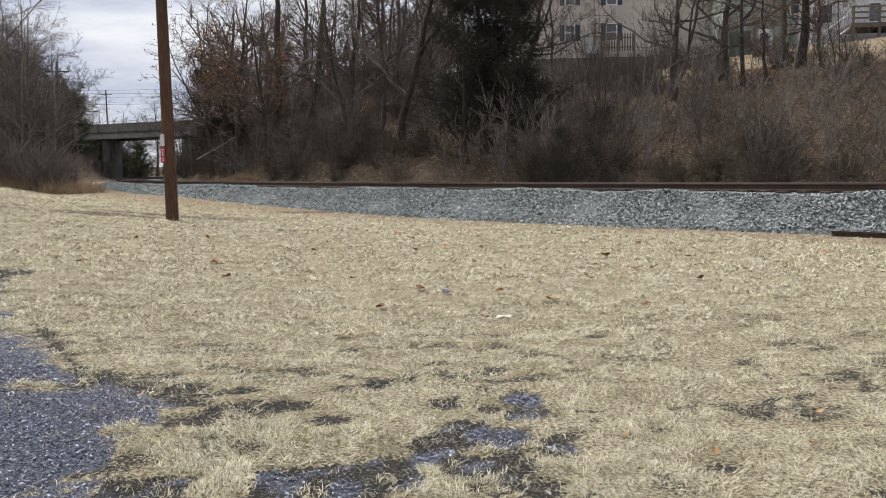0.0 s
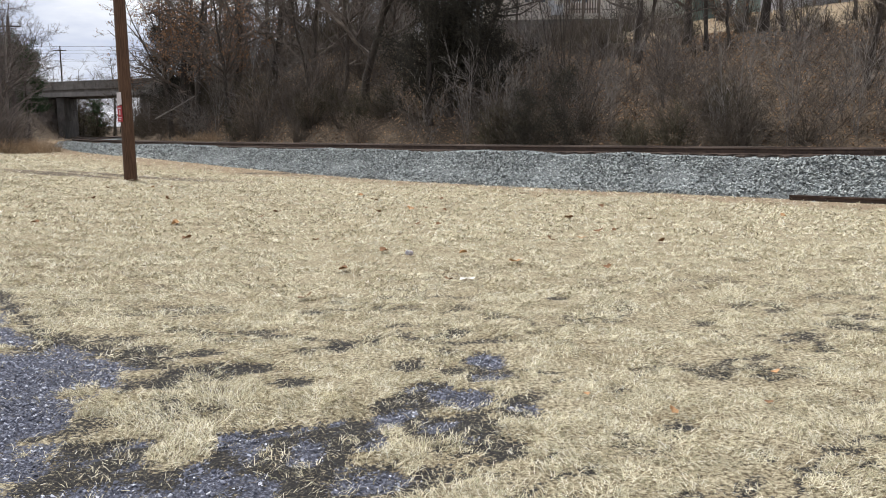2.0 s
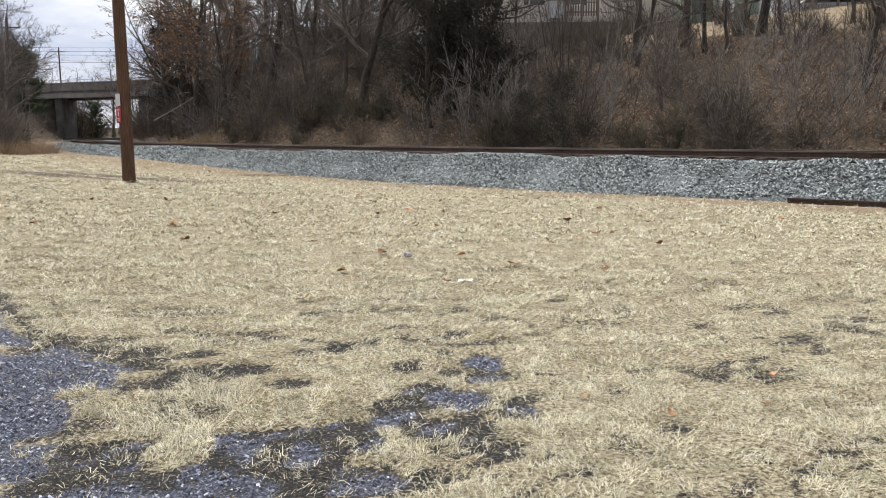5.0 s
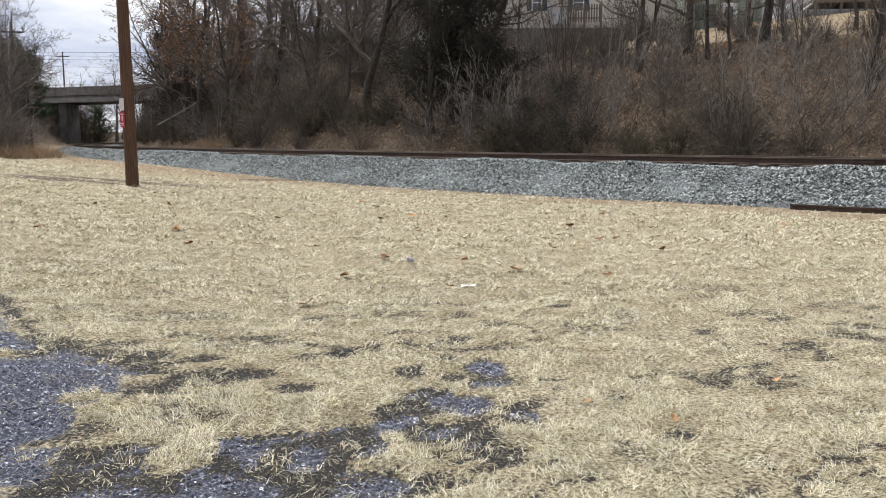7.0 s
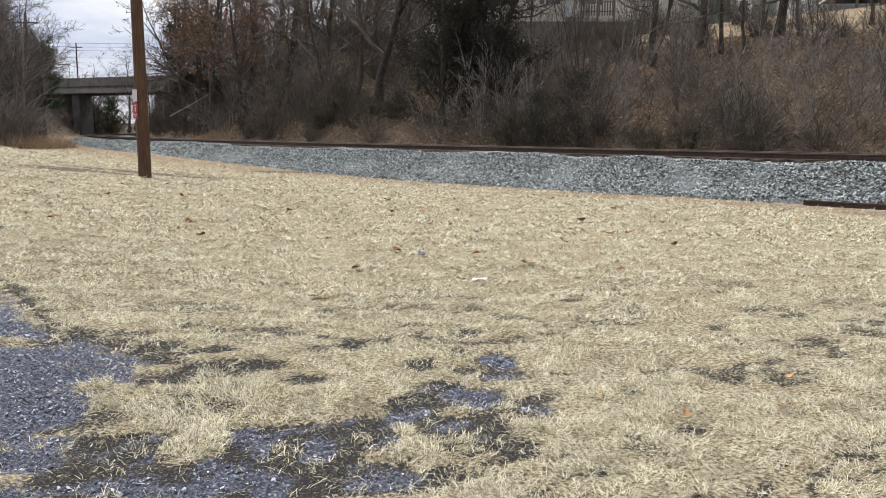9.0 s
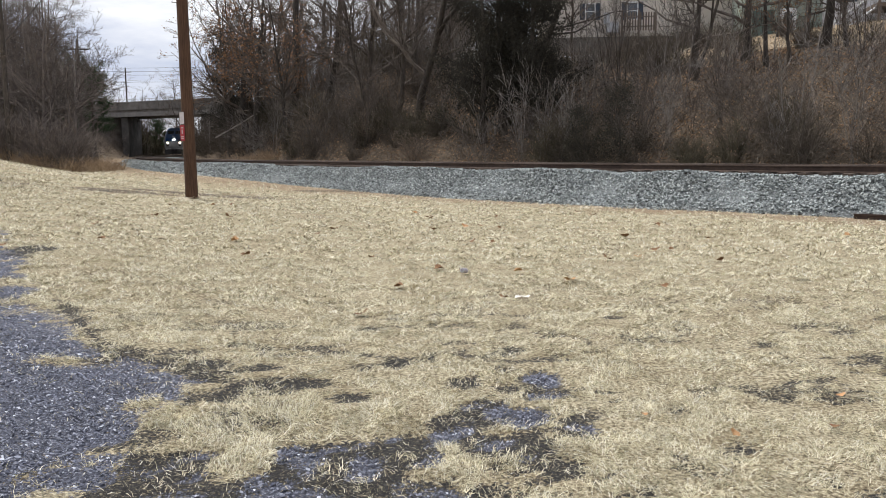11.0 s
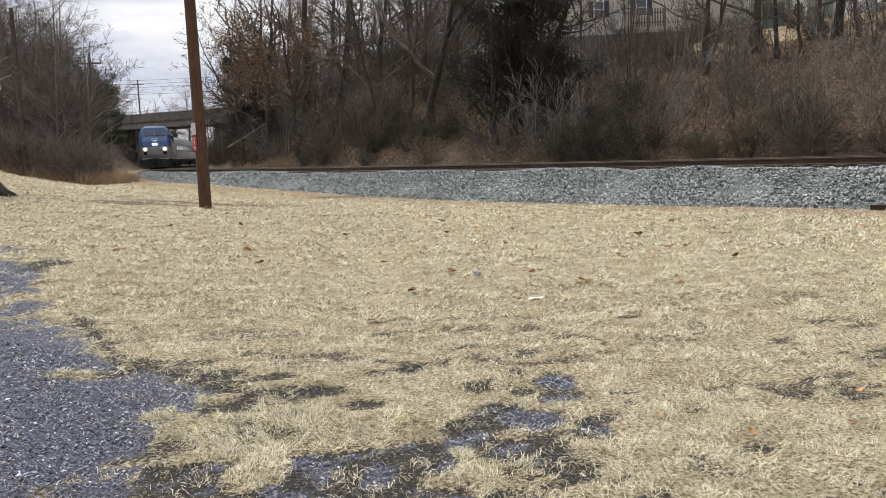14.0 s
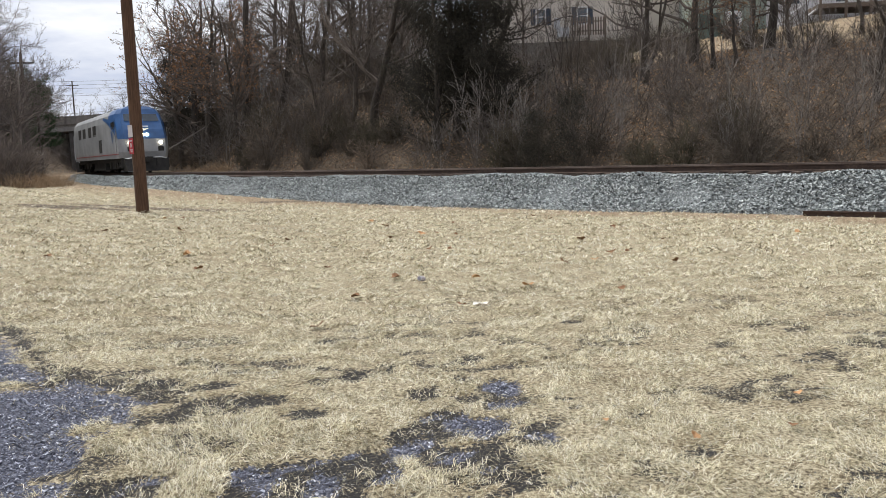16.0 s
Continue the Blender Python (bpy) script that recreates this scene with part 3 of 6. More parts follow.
def build_ground():
    xs = graded([(-900, 120), (-120, 6), (-40, 1.2), (-9, 0.22), (-4.5, 0.08), (4.5, 0.08), (9, 0.25), (40, 1.2), (120, 6), (900, 120)])
    ys = graded([(-900, 120), (-60, 6), (-2, 0.5), (3, 0.08), (11, 0.09), (25, 0.3), (70, 1.0), (160, 4), (1500, 150)])
    X, Y = np.meshgrid(xs, ys)
    s, u = along(X, Y)
    Z = ground_z(X, Y, (s, u))
    ch, di, li, ed = masks(X, Y, s, u)
    close = (np.abs(X) < 9) & (Y > 2.5) & (Y < 16)
    Z = Z + np.where(close, 0.035 * (vnoise(X * 2.2, Y * 2.2, 17, 4) - 0.5) - 0.025 * ch - 0.015 * di, 0)
    ny, nx = X.shape
    idx = np.arange(nx * ny).reshape(ny, nx)
    g = Geo().add(np.stack([X, Y, Z], -1).reshape(-1, 3), np.stack([idx[:-1, :-1], idx[:-1, 1:], idx[1:, 1:], idx[1:, :-1]], -1).reshape(-1, 4))
    me = g.mesh("ground", ground_material(), True)
    for name, val in (("chips", ch), ("dirt", di), ("litter", li), ("edging", ed)):
        me.attributes.new(name, "FLOAT", "POINT").data.foreach_set("value", val.astype(np.float32).ravel())
    ob = new("ground", me)
    return tagged(ob, "dry straw-coloured winter lawn rising into a wooded bank", "ground", kind="structure")


build_ground()


# ---------------------------------------------------------------- railway
def sweep(profile, s0, s1, ds, z=0.0):
    """A profile of (u, z) points carried along the track."""
    ss = np.arange(s0, s1 + ds * 0.5, ds)
    V = np.stack([track(ss, u, z + h) for u, h in profile], 1)
    n, k = V.shape[:2]
    idx = np.arange(n * k).reshape(n, k)
    q = np.stack([idx[:-1], np.roll(idx, -1, 1)[:-1], np.roll(idx, -1, 1)[1:], idx[1:]], -1).reshape(-1, 4)
    return Geo().add(V.reshape(-1, 3), q, [idx[0]], [idx[-1][::-1]])


def build_track():
    railway = thing("railway_track", "single railway line of rusty rails on weathered ties and grey ballast", "railway track")
    TIETOP = RAILZ - 0.18
    bed = [(3.55, -0.12), (2.6, 0.35), (1.85, TIETOP - 0.09), (1.3, TIETOP - 0.08), (-1.3, TIETOP - 0.05), (-1.85, TIETOP - 0.05), (-2.7, 0.45), (-3.7, 0.1)]
    part("ballast_bed", sweep(bed, -45, 430, 1.0), BALLAST, railway, "grey crushed-stone ballast bed")
    rail = [(-0.075, 0), (0.075, 0), (0.075, 0.014), (0.012, 0.035), (0.010, 0.125), (0.036, 0.14), (0.036, 0.172), (0.028, 0.180),
            (-0.028, 0.180), (-0.036, 0.172), (-0.036, 0.14), (-0.010, 0.125), (-0.012, 0.035), (-0.075, 0.014)]
    for u0 in (0.755, -0.755):
        part("rail", sweep([(u0 + u, h) for u, h in rail][::-1], -45, 430, 1.0, TIETOP), RUST, railway, "rust-brown steel rail")
        part("worn_strip", sweep([(u0 - 0.024, 0.1795), (u0 + 0.024, 0.1795), (u0 + 0.02, 0.183), (u0 - 0.02, 0.183)][::-1], -45, 430, 1.0, TIETOP), RAILTOP, railway, "worn bright railhead")
    joint = Geo().box((0, 0, 0.08), (0.95, 0.10, 0.095))
    for x in (-0.38, -0.2, -0.07, 0.07, 0.2, 0.38):
        joint.cyl((x, -0.075, 0.08), (x, 0.075, 0.08), 0.017, 6)
    jm = joint.mesh("joint_bar", RUST)
    for s in (11.6, 23.5, 35.4, -0.3):
        for u0 in (0.755, -0.755):
            p, q = track(s, u0), track(s + 0.5, u0)
            part("joint_bar", jm, RUST, railway, at=pose(p[0], p[1], TIETOP, 0, 0, math.degrees(math.atan2(q[1] - p[1], q[0] - p[0]))))
    tie = bmesh.new()
    bmesh.ops.create_cube(tie, size=1)
    bmesh.ops.scale(tie, vec=(2.6, 0.22, 0.17), verts=tie.verts)
    bmesh.ops.bevel(tie, geom=tie.edges, offset=0.012, segments=1, affect="EDGES")
    tm = bpy.data.meshes.new("tie")
    tie.to_mesh(tm)
    tm.materials.append(TIE)
    rng = np.random.default_rng(4)
    for s in np.arange(-8, 142, 0.54):
        p = track(s, rng.normal(0, 0.04))
        h = math.degrees(np.interp(s, TS, TH))
        part("tie", tm, TIE, railway, at=pose(p[0], p[1], TIETOP - 0.083 + rng.normal(0, 0.006), 0, 0, h + rng.normal(0, 0.8)))
    plate = Geo().box((0, 0, 0), (0.2, 0.34, 0.02)).mesh("tie_plate", RUST)
    for s in np.arange(-8, 40, 0.54):
        p = track(s, 0.755)
        part("tie_plate", plate, RUST, railway, at=pose(p[0], p[1], TIETOP + 0.007, 0, 0, math.degrees(np.interp(s, TS, TH)) + 90))
    return railway


def stones(P, size, rng, flat=0.75):
    """Small broken stones, one rough eight-faced lump at each place."""
    n = len(P)
    base = np.array([(1, 0, 0), (0, 1, 0), (-1, 0, 0), (0, -1, 0), (0, 0, 1), (0, 0, -1)], float)
    V = base[None] * (0.65 + 0.7 * rng.random((n, 6, 1))) + rng.normal(0, 0.22, (n, 6, 3))
    V[:, :, 2] *= flat
    a, b = rng.random(n) * 6.283, rng.normal(0, 0.5, n)
    x = V[:, :, 0] * np.cos(a)[:, None] - V[:, :, 1] * np.sin(a)[:, None]
    y = V[:, :, 0] * np.sin(a)[:, None] + V[:, :, 1] * np.cos(a)[:, None]
    zz = V[:, :, 2] + x * np.sin(b)[:, None]
    V = np.stack([x, y, zz], -1) * np.asarray(size).reshape(-1, 1, 1) + P[:, None]
    f = np.array([(0, 1, 4), (1, 2, 4), (2, 3, 4), (3, 0, 4), (1, 0, 5), (2, 1, 5), (3, 2, 5), (0, 3, 5)])
    return Geo().add(V.reshape(-1, 3), (f[None] + 6 * np.arange(n)[:, None, None]).reshape(-1, 3))


def build_ballast_stones(railway):
    rng = np.random.default_rng(11)
    out = []
    for s0, s1, dens in ((-6, 14, 560), (14, 30, 380), (30, 70, 190)):
        n = int((s1 - s0) * 2.9 * dens)
        s, u = rng.uniform(s0, s1, n), rng.uniform(0.9, 3.75, n)
        rag = 0.25 * (vnoise(s * 0.8, s * 0, 3) - 0.5)
        keep = u < 3.35 + 3 * rag + rng.random(n) ** 4 * 0.5
        s, u = s[keep], u[keep]
        heap = (0.24 * (vnoise(s * 0.55, u * 0.7, 5) - 0.40) + 0.05 * (vnoise(s * 2.5, u * 2.5, 6) - 0.5)) * smooth(u, 0.95, 1.4) * (1 - 0.6 * smooth(u, 2.4, 3.4))
        heap = np.maximum(heap, -0.035)
        z = np.interp(u, [0.9, 1.3, 1.85, 2.6, 3.55, 3.8], [RAILZ - 0.27, RAILZ - 0.25, RAILZ - 0.24, 0.35, -0.05, 0.0]) + heap
        big = rng.choice([0.024, 0.033, 0.044], len(s), p=[0.45, 0.4, 0.15]) * (1 + 0.6 * (s > 30))
        P = track(s, u)
        P[:, 2] = z + big * 0.3
        out.append((P, big))
    P, big = np.concatenate([a for a, _ in out]), np.concatenate([b for _, b in out])
    ob = part("ballast_gravel", stones(P, big, rng), STONE, railway, "loose blue-grey ballast stones")
    tagged(ob, kind="stuff")


RAILWAY = build_track()
build_ballast_stones(RAILWAY)


def build_old_rail():
    t = thing("discarded_rail", "rusty discarded rail lying in the grass beside the ballast", "rail", at=pose(8.72, 18.6, -0.015, 0, 0, -41))
    prof = [(-0.07, 0), (0.07, 0), (0.07, 0.015), (0.012, 0.03), (0.012, 0.12), (0.036, 0.135), (0.036, 0.17), (-0.036, 0.17), (-0.036, 0.135), (-0.012, 0.12), (-0.012, 0.03), (-0.07, 0.015)]
    g = Geo()
    V = np.array([[(x, a, h - 0.03) for a, h in prof] for x in np.linspace(0, 9, 4)])
    idx = np.arange(V.shape[0] * V.shape[1]).reshape(V.shape[:2])
    q = np.stack([idx[:-1], np.roll(idx, -1, 1)[:-1], np.roll(idx, -1, 1)[1:], idx[1:]], -1).reshape(-1, 4)
    part("rail_length", g.add(V.reshape(-1, 3), q, [idx[0][::-1]], [idx[-1]]), RUST, t)


build_old_rail()


# ---------------------------------------------------------------- bridge
def build_bridge():
    o = np.array([-52.4, 128.0])
    ang = math.degrees(math.atan2(-6.0, 11.8))
    b = thing("road_bridge", "old concrete road bridge over the railway cutting", "bridge", at=pose(o[0], o[1], 0, 0, 0, ang))
    part("deck", Geo().box((4, 4.2, 7.75), (44, 8.0, 0.5)), CONCRETE, b, "concrete road deck")
    for y in (0.35, 2.8, 5.2, 7.9):
        part("girder", Geo().box((4, y, 7.3), (44, 0.45, 0.62)), CONCRETE2 if y == 0.35 else CONCRETE, b, "pale concrete edge girder" if y == 0.35 else "")
    for y in (0.1, 8.3):
        g = Geo().box((4, y, 8.55), (44, 0.26, 1.15))
        for x in np.arange(-17, 26, 2.15):
            g.box((x, y - 0.04, 8.6), (0.3, 0.3, 1.0))
        part("parapet", g, CONCRETE, b, "weathered concrete parapet wall")
        part("coping", Geo().box((4, y, 9.16), (44, 0.36, 0.1)), CONCRETE2, b)
        g = Geo().cyl((-18, y, 9.55), (26, y, 9.55), 0.03, 6)
        for x in np.arange(-17, 26, 1.6):
            g.cyl((x, y, 9.2), (x, y, 9.56), 0.025, 6)
        part("handrail", g, STEEL, b, "thin metal rail along the parapet")
    part("pier", Geo().box((-1.65, 4.2, 3.2), (1.0, 9.0, 7.6), rz=36), PIERWALL, b, "stained concrete pier wall, colour darkened for the shade under the deck")
    part("pier", Geo().box((14.9, 4.2, 3.2), (1.0, 9.0, 7.6), rz=36), PIERWALL, b, "stained concrete pier wall, colour darkened for the shade under the deck")
    part("abutment", Geo().box((-10, 4.2, 4.0), (6, 8.0, 7.0)), CONCRETE, b)
    part("abutment", Geo().box((22.0, 4.2, 4.0), (4, 7.6, 7.0)), CONCRETE, b)


build_bridge()


# ---------------------------------------------------------------- poles and wires
def build_pole():
    base = np.array([-7.46, 22.99])
    z = float(ground_z(base[0], base[1]))
    p = thing("utility_pole", "reddish-brown creosoted wooden utility pole in the lawn", "utility pole", at=pose(base[0], base[1], z, 0, -0.4, 0))
    prof = [(0.172, -0.3), (0.172, 0), (0.168, 0.5), (0.16, 2.5), (0.15, 5), (0.138, 8), (0.125, 11)]
    part("shaft", Geo().lathe((0, 0, 0), prof, 20), POLEWOOD, p, smooth=True)
    g0 = Geo().cyl((-0.27, 0, 0), (-0.12, 0, 0), 0.011, 6).cyl((-0.27, 0, -0.002), (-0.27, 0, 0.05), 0.011, 6)
    step_mesh = g0.mesh("climbing_step", STEEL)
    for i, h in enumerate(np.arange(3.0, 10.5, 0.46)):
        part("climbing_step", step_mesh, STEEL, p, at=pose(0, 0, h, 0, 0, 0 if i % 2 else 180))
    board = pose(-0.125, -0.135, 0, 0, 0, -38)
    sign = part("sign", Geo().box((0, 0, 1.80), (0.19, 0.01, 0.42)), SIGNRED, p, "small red warning sign", at=board)
    part("sign_bars", Geo().box((0, -0.007, 1.94), (0.12, 0.003, 0.03)).box((0, -0.007, 1.83), (0.045, 0.003, 0.12)).box((0, -0.007, 1.70), (0.13, 0.003, 0.025)).box((0, -0.007, 1.65), (0.10, 0.003, 0.02)), SIGNWHITE, sign)
    part("plate", Geo().box((0, 0, 2.2), (0.19, 0.01, 0.32)), SIGNWHITE, p, "faded white plate", at=board)
    return p


def wire(name, a, b, sag, r, label):
    t = np.linspace(0, 1, 14)[:, None]
    P = np.array(a) * (1 - t) + np.array(b) * t
    P[:, 2] -= sag * 4 * (t * (1 - t))[:, 0]
    ob = part(name, Geo().tubes(P, np.full(14, r), 5), WIREMAT, None, label)
    return tagged(ob, category="wire")


def build_far_pole(x, y, top, name_label, cross=2.4):
    z = float(ground_z(x, y))
    p = thing("utility_pole", name_label, "utility pole", "far poles", at=pose(x, y, z - 0.3, 0, 0, 8))
    h = top - z + 0.3
    part("shaft", Geo().lathe((0, 0, 0), [(0.17, 0), (0.15, h * 0.5), (0.12, h)], 10), BARK, p)
    part("crossarm", Geo().box((0, -0.15, h - 0.9), (cross, 0.12, 0.12)), BARK, p)
    if cross < 1:
        return
    g = Geo()
    for i in (-0.45, -0.15, 0.15, 0.45):
        g.cyl((cross * i, -0.15, h - 0.84), (cross * i, -0.15, h - 0.62), 0.05, 6)
    part("insulators", g, GREYBOX, p)


build_pole()
build_far_pole(-67.4, 170, 18.6, "distant wooden utility pole with a crossarm")
build_far_pole(-27.1, 50.0, 11.1, "grey wooden utility pole among the trees of the bank", 0.3)
build_far_pole(-35.3, 78.0, 12.0, "wooden utility pole with a crossarm behind the bank's trees", 2.2)
build_far_pole(-53.0, 172, 11.0, "distant wooden utility pole seen under the bridge", 2.0)
for k, dz in enumerate((0.2, -0.5, -1.2, -2.6)):
    wire("power_line", (-110, 170, 20.5 + dz), (-67.4, 170, 18.3 + dz), 0.4, 0.026, "thin black overhead power line")
    wire("power_line", (-67.4, 170, 18.3 + dz), (10, 165, 19.6 + dz), 0.5, 0.026, "thin black overhead power line")
wire("service_drop", (-7.5, 23, 9.85), (-30.6, 56.0, 8.6), 0.15, 0.02, "black service wire slanting down from the pole")


# ---------------------------------------------------------------- houses on the hill
def window_unit(parent, x, y, z, w, h, shutters=True):
    win = part("window", Geo().box((x, y + 0.02, z), (w, 0.06, h)), GLASS, parent, "white double-hung window with slate shutters" if shutters else "white window")
    g = Geo()
    for sx in (-1, 1):
        g.box((x + sx * (w / 2 + 0.04), y - 0.02, z), (0.09, 0.12, h + 0.18))
    for sz in (-1, 1):
        g.box((x, y - 0.02, z + sz * (h / 2 + 0.045)), (w, 0.12, 0.09))
    g.box((x, y - 0.015, z), (w, 0.07, 0.05))
    part("frame", g, WHITE, win)
    if shutters:
        for sx in (-1, 1):
            s = Geo().box((x + sx * (w / 2 + 0.31), y - 0.03, z), (0.40, 0.05, h + 0.15))
            for k in np.linspace(-h / 2, h / 2, 12):
                s.box((x + sx * (w / 2 + 0.31), y - 0.06, z + k), (0.32, 0.03, 0.03), rx=25)
            part("shutter", s, SHUTTER, win)


def siding(x0, x1, y, z0, z1, pitch=0.16):
    """One wall of lapped boards, each leaning out at its foot."""
    prof = []
    for z in np.arange(z0, z1 - 0.01, pitch):
        prof += [(y - 0.025, z), (y, min(z + pitch, z1))]
    prof += [(y + 0.2, z1), (y + 0.2, z0)]
    k = len(prof)
    V = [(x, a, h) for x in (x0, x1) for a, h in prof]
    q = [(i, (i + 1) % k, k + (i + 1) % k, k + i) for i in range(k)]
    return Geo().add(V, [f[::-1] for f in q], [list(range(k))], [list(range(2 * k - 1, k - 1, -1))])


def house_body(h, w, d, wall, mat, roof=True):
    part("wall", siding(0, w, 0, 0, wall), mat, h, "lapped siding wall")
    part("side_wall", Geo().box((0.1, d / 2 + 0.1, wall / 2), (0.2, d - 0.2, wall)), mat, h)
    part("side_wall", Geo().box((w - 0.1, d / 2 + 0.1, wall / 2), (0.2, d - 0.2, wall)), mat, h)
    part("rear_wall", Geo().box((w / 2, d + 0.1, wall / 2), (w, 0.2, wall)), mat, h)
    rz = wall + d * 0.3
    g = Geo().add([(-0.4, -0.5, wall), (w + 0.4, -0.5, wall), (w + 0.4, d / 2, rz), (-0.4, d / 2, rz), (w + 0.4, d + 0.5, wall), (-0.4, d + 0.5, wall)],
                  [(0, 1, 2, 3), (3, 2, 4, 5), (0, 5, 4, 1)], [(0, 3, 5), (1, 4, 2)])
    part("roof", g, ROOFING, h, "dark shingle roof")


def build_houses():
    h = thing("house", "tan-sided house with slate shutters on the hilltop", "house", at=pose(7.2, 74.4, 11.2, 0, 0, -3))
    house_body(h, 18.5, 9.0, 6.4, SIDING_TAN)
    window_unit(h, 4.15, -0.02, 2.15, 0.72, 1.25)
    window_unit(h, 7.75, -0.02, 2.15, 0.8, 1.35)
    window_unit(h, 4.15, -0.02, 5.2, 0.72, 1.25)
    window_unit(h, 7.75, -0.02, 5.2, 0.8, 1.35)
    part("meter_box", Geo().box((5.55, -0.1, 1.55), (0.5, 0.22, 0.95)).cyl((5.55, -0.16, 1.8), (5.55, -0.36, 1.8), 0.16, 12), GREYBOX, h, "grey electric meter box")
    part("heat_pump", Geo().box((6.0, -0.6, 0.65), (0.95, 0.75, 0.8)).box((6.0, -0.6, 1.08), (1.0, 0.8, 0.06)), GREYBOX, h, "grey outdoor unit")
    part("foundation", Geo().box((9.25, 0.15, -0.7), (18.4, 0.3, 1.6)), CONCRETE, h)
    part("corner_board", Geo().box((18.52, -0.03, 3.2), (0.14, 0.12, 6.4)), WHITE, h)

    f = thing("deck_fence", "brown wooden picket fence by the house", "fence", at=pose(13.75, 72.3, 11.45, 0, 0, -3))
    rail = Geo().box((1.4, 0, 0.35), (2.8, 0.05, 0.1)).box((1.4, 0, 1.15), (2.8, 0.05, 0.1))
    part("rails", rail, DECKWOOD, f)
    pk = Geo().box((0, -0.05, 0.75), (0.11, 0.03, 1.5)).mesh("picket", DECKWOOD)
    for x in np.arange(0, 2.85, 0.22):
        part("picket", pk, DECKWOOD, f, at=pose(x, 0, 0))
    for x in (0, 1.4, 2.8):
        part("post", Geo().box((x, 0.06, 0.6), (0.14, 0.14, 2.2)), DECKWOOD, f)

    h = thing("house", "sage-green sided house with a white door on the hilltop", "house", at=pose(22.4, 67.0, 9.6, 0, 0, -8))
    house_body(h, 7.2, 9.0, 6.2, SIDING_GREEN)
    part("corner_board", Geo().box((-0.02, -0.04, 3.1), (0.2, 0.14, 6.2)), WHITE, h, "white corner board")
    d = part("door", Geo().box((3.05, -0.05, 1.45), (0.98, 0.08, 2.08)), WHITE, h, "white glazed back door")
    part("door_frame", Geo().box((2.5, -0.06, 1.5), (0.1, 0.14, 2.2)).box((3.6, -0.06, 1.5), (0.1, 0.14, 2.2)).box((3.05, -0.06, 2.56), (1.2, 0.14, 0.1)), WHITE, d)
    part("glazing", Geo().box((3.05, -0.1, 1.7), (0.6, 0.02, 1.2)), GLASS, d)
    part("dark_panel", Geo().box((1.2, -0.12, 1.2), (1.55, 0.18, 2.6)), SHED, h, "dark green lean-to panel")
    part("step", Geo().box((3.05, -0.6, 0.25), (1.4, 1.0, 0.3)), CONCRETE, h)
    window_unit(h, 5.4, -0.02, 4.4, 0.8, 1.3, False)

    h = thing("house", "white-sided house with a raised wooden deck on the hilltop", "house", at=pose(27.6, 64.5, 9.0, 0, 0, -10))
    house_body(h, 13.0, 9.0, 6.4, SIDING_WHITE)
    window_unit(h, 5.0, -0.02, 3.9, 0.8, 1.3, False)
    window_unit(h, 1.6, -0.02, 3.9, 0.8, 1.3, False)
    d = thing("wooden_deck", "raised brown wooden deck with railings and a stair", "deck", at=pose(28.3, 60.6, 8.4, 0, 0, -8))
    part("platform", Geo().box((4.5, 1.6, 3.05), (7.0, 3.2, 0.3)), DECKWOOD, d)
    for x in (1.15, 2.9, 4.6, 6.3, 7.8):
        part("post", Geo().box((x, 0.1, 2.2), (0.16, 0.16, 4.4)), DECKWOOD, d)
    for z in (3.55, 3.95, 4.35):
        part("railing", Geo().box((4.5, 0.1, z), (7.0, 0.07, 0.12)), DECKWOOD, d)
    g = Geo()
    for k in range(13):
        g.box((0.9 - k * 0.28, 0.9, 2.85 - k * 0.2), (0.3, 1.1, 0.05))
    part("treads", g, DECKWOOD, d, "open stair treads")
    g = Geo()
    for y in (0.35, 1.45):
        g.tubes([(1.0, y, 2.9), (-2.6, y, 0.3)], [0.09, 0.09], 4)
        g.tubes([(1.0, y, 3.9), (-2.6, y, 1.3)], [0.05, 0.05], 4)
        for k in range(5):
            g.tubes([(1.0 - k * 0.9, y, 2.9 - k * 0.65), (1.0 - k * 0.9, y, 3.9 - k * 0.65)], [0.05, 0.05], 4)
    part("stair_rails", g, GREYBOX, d, "pale stair rails")


build_houses()


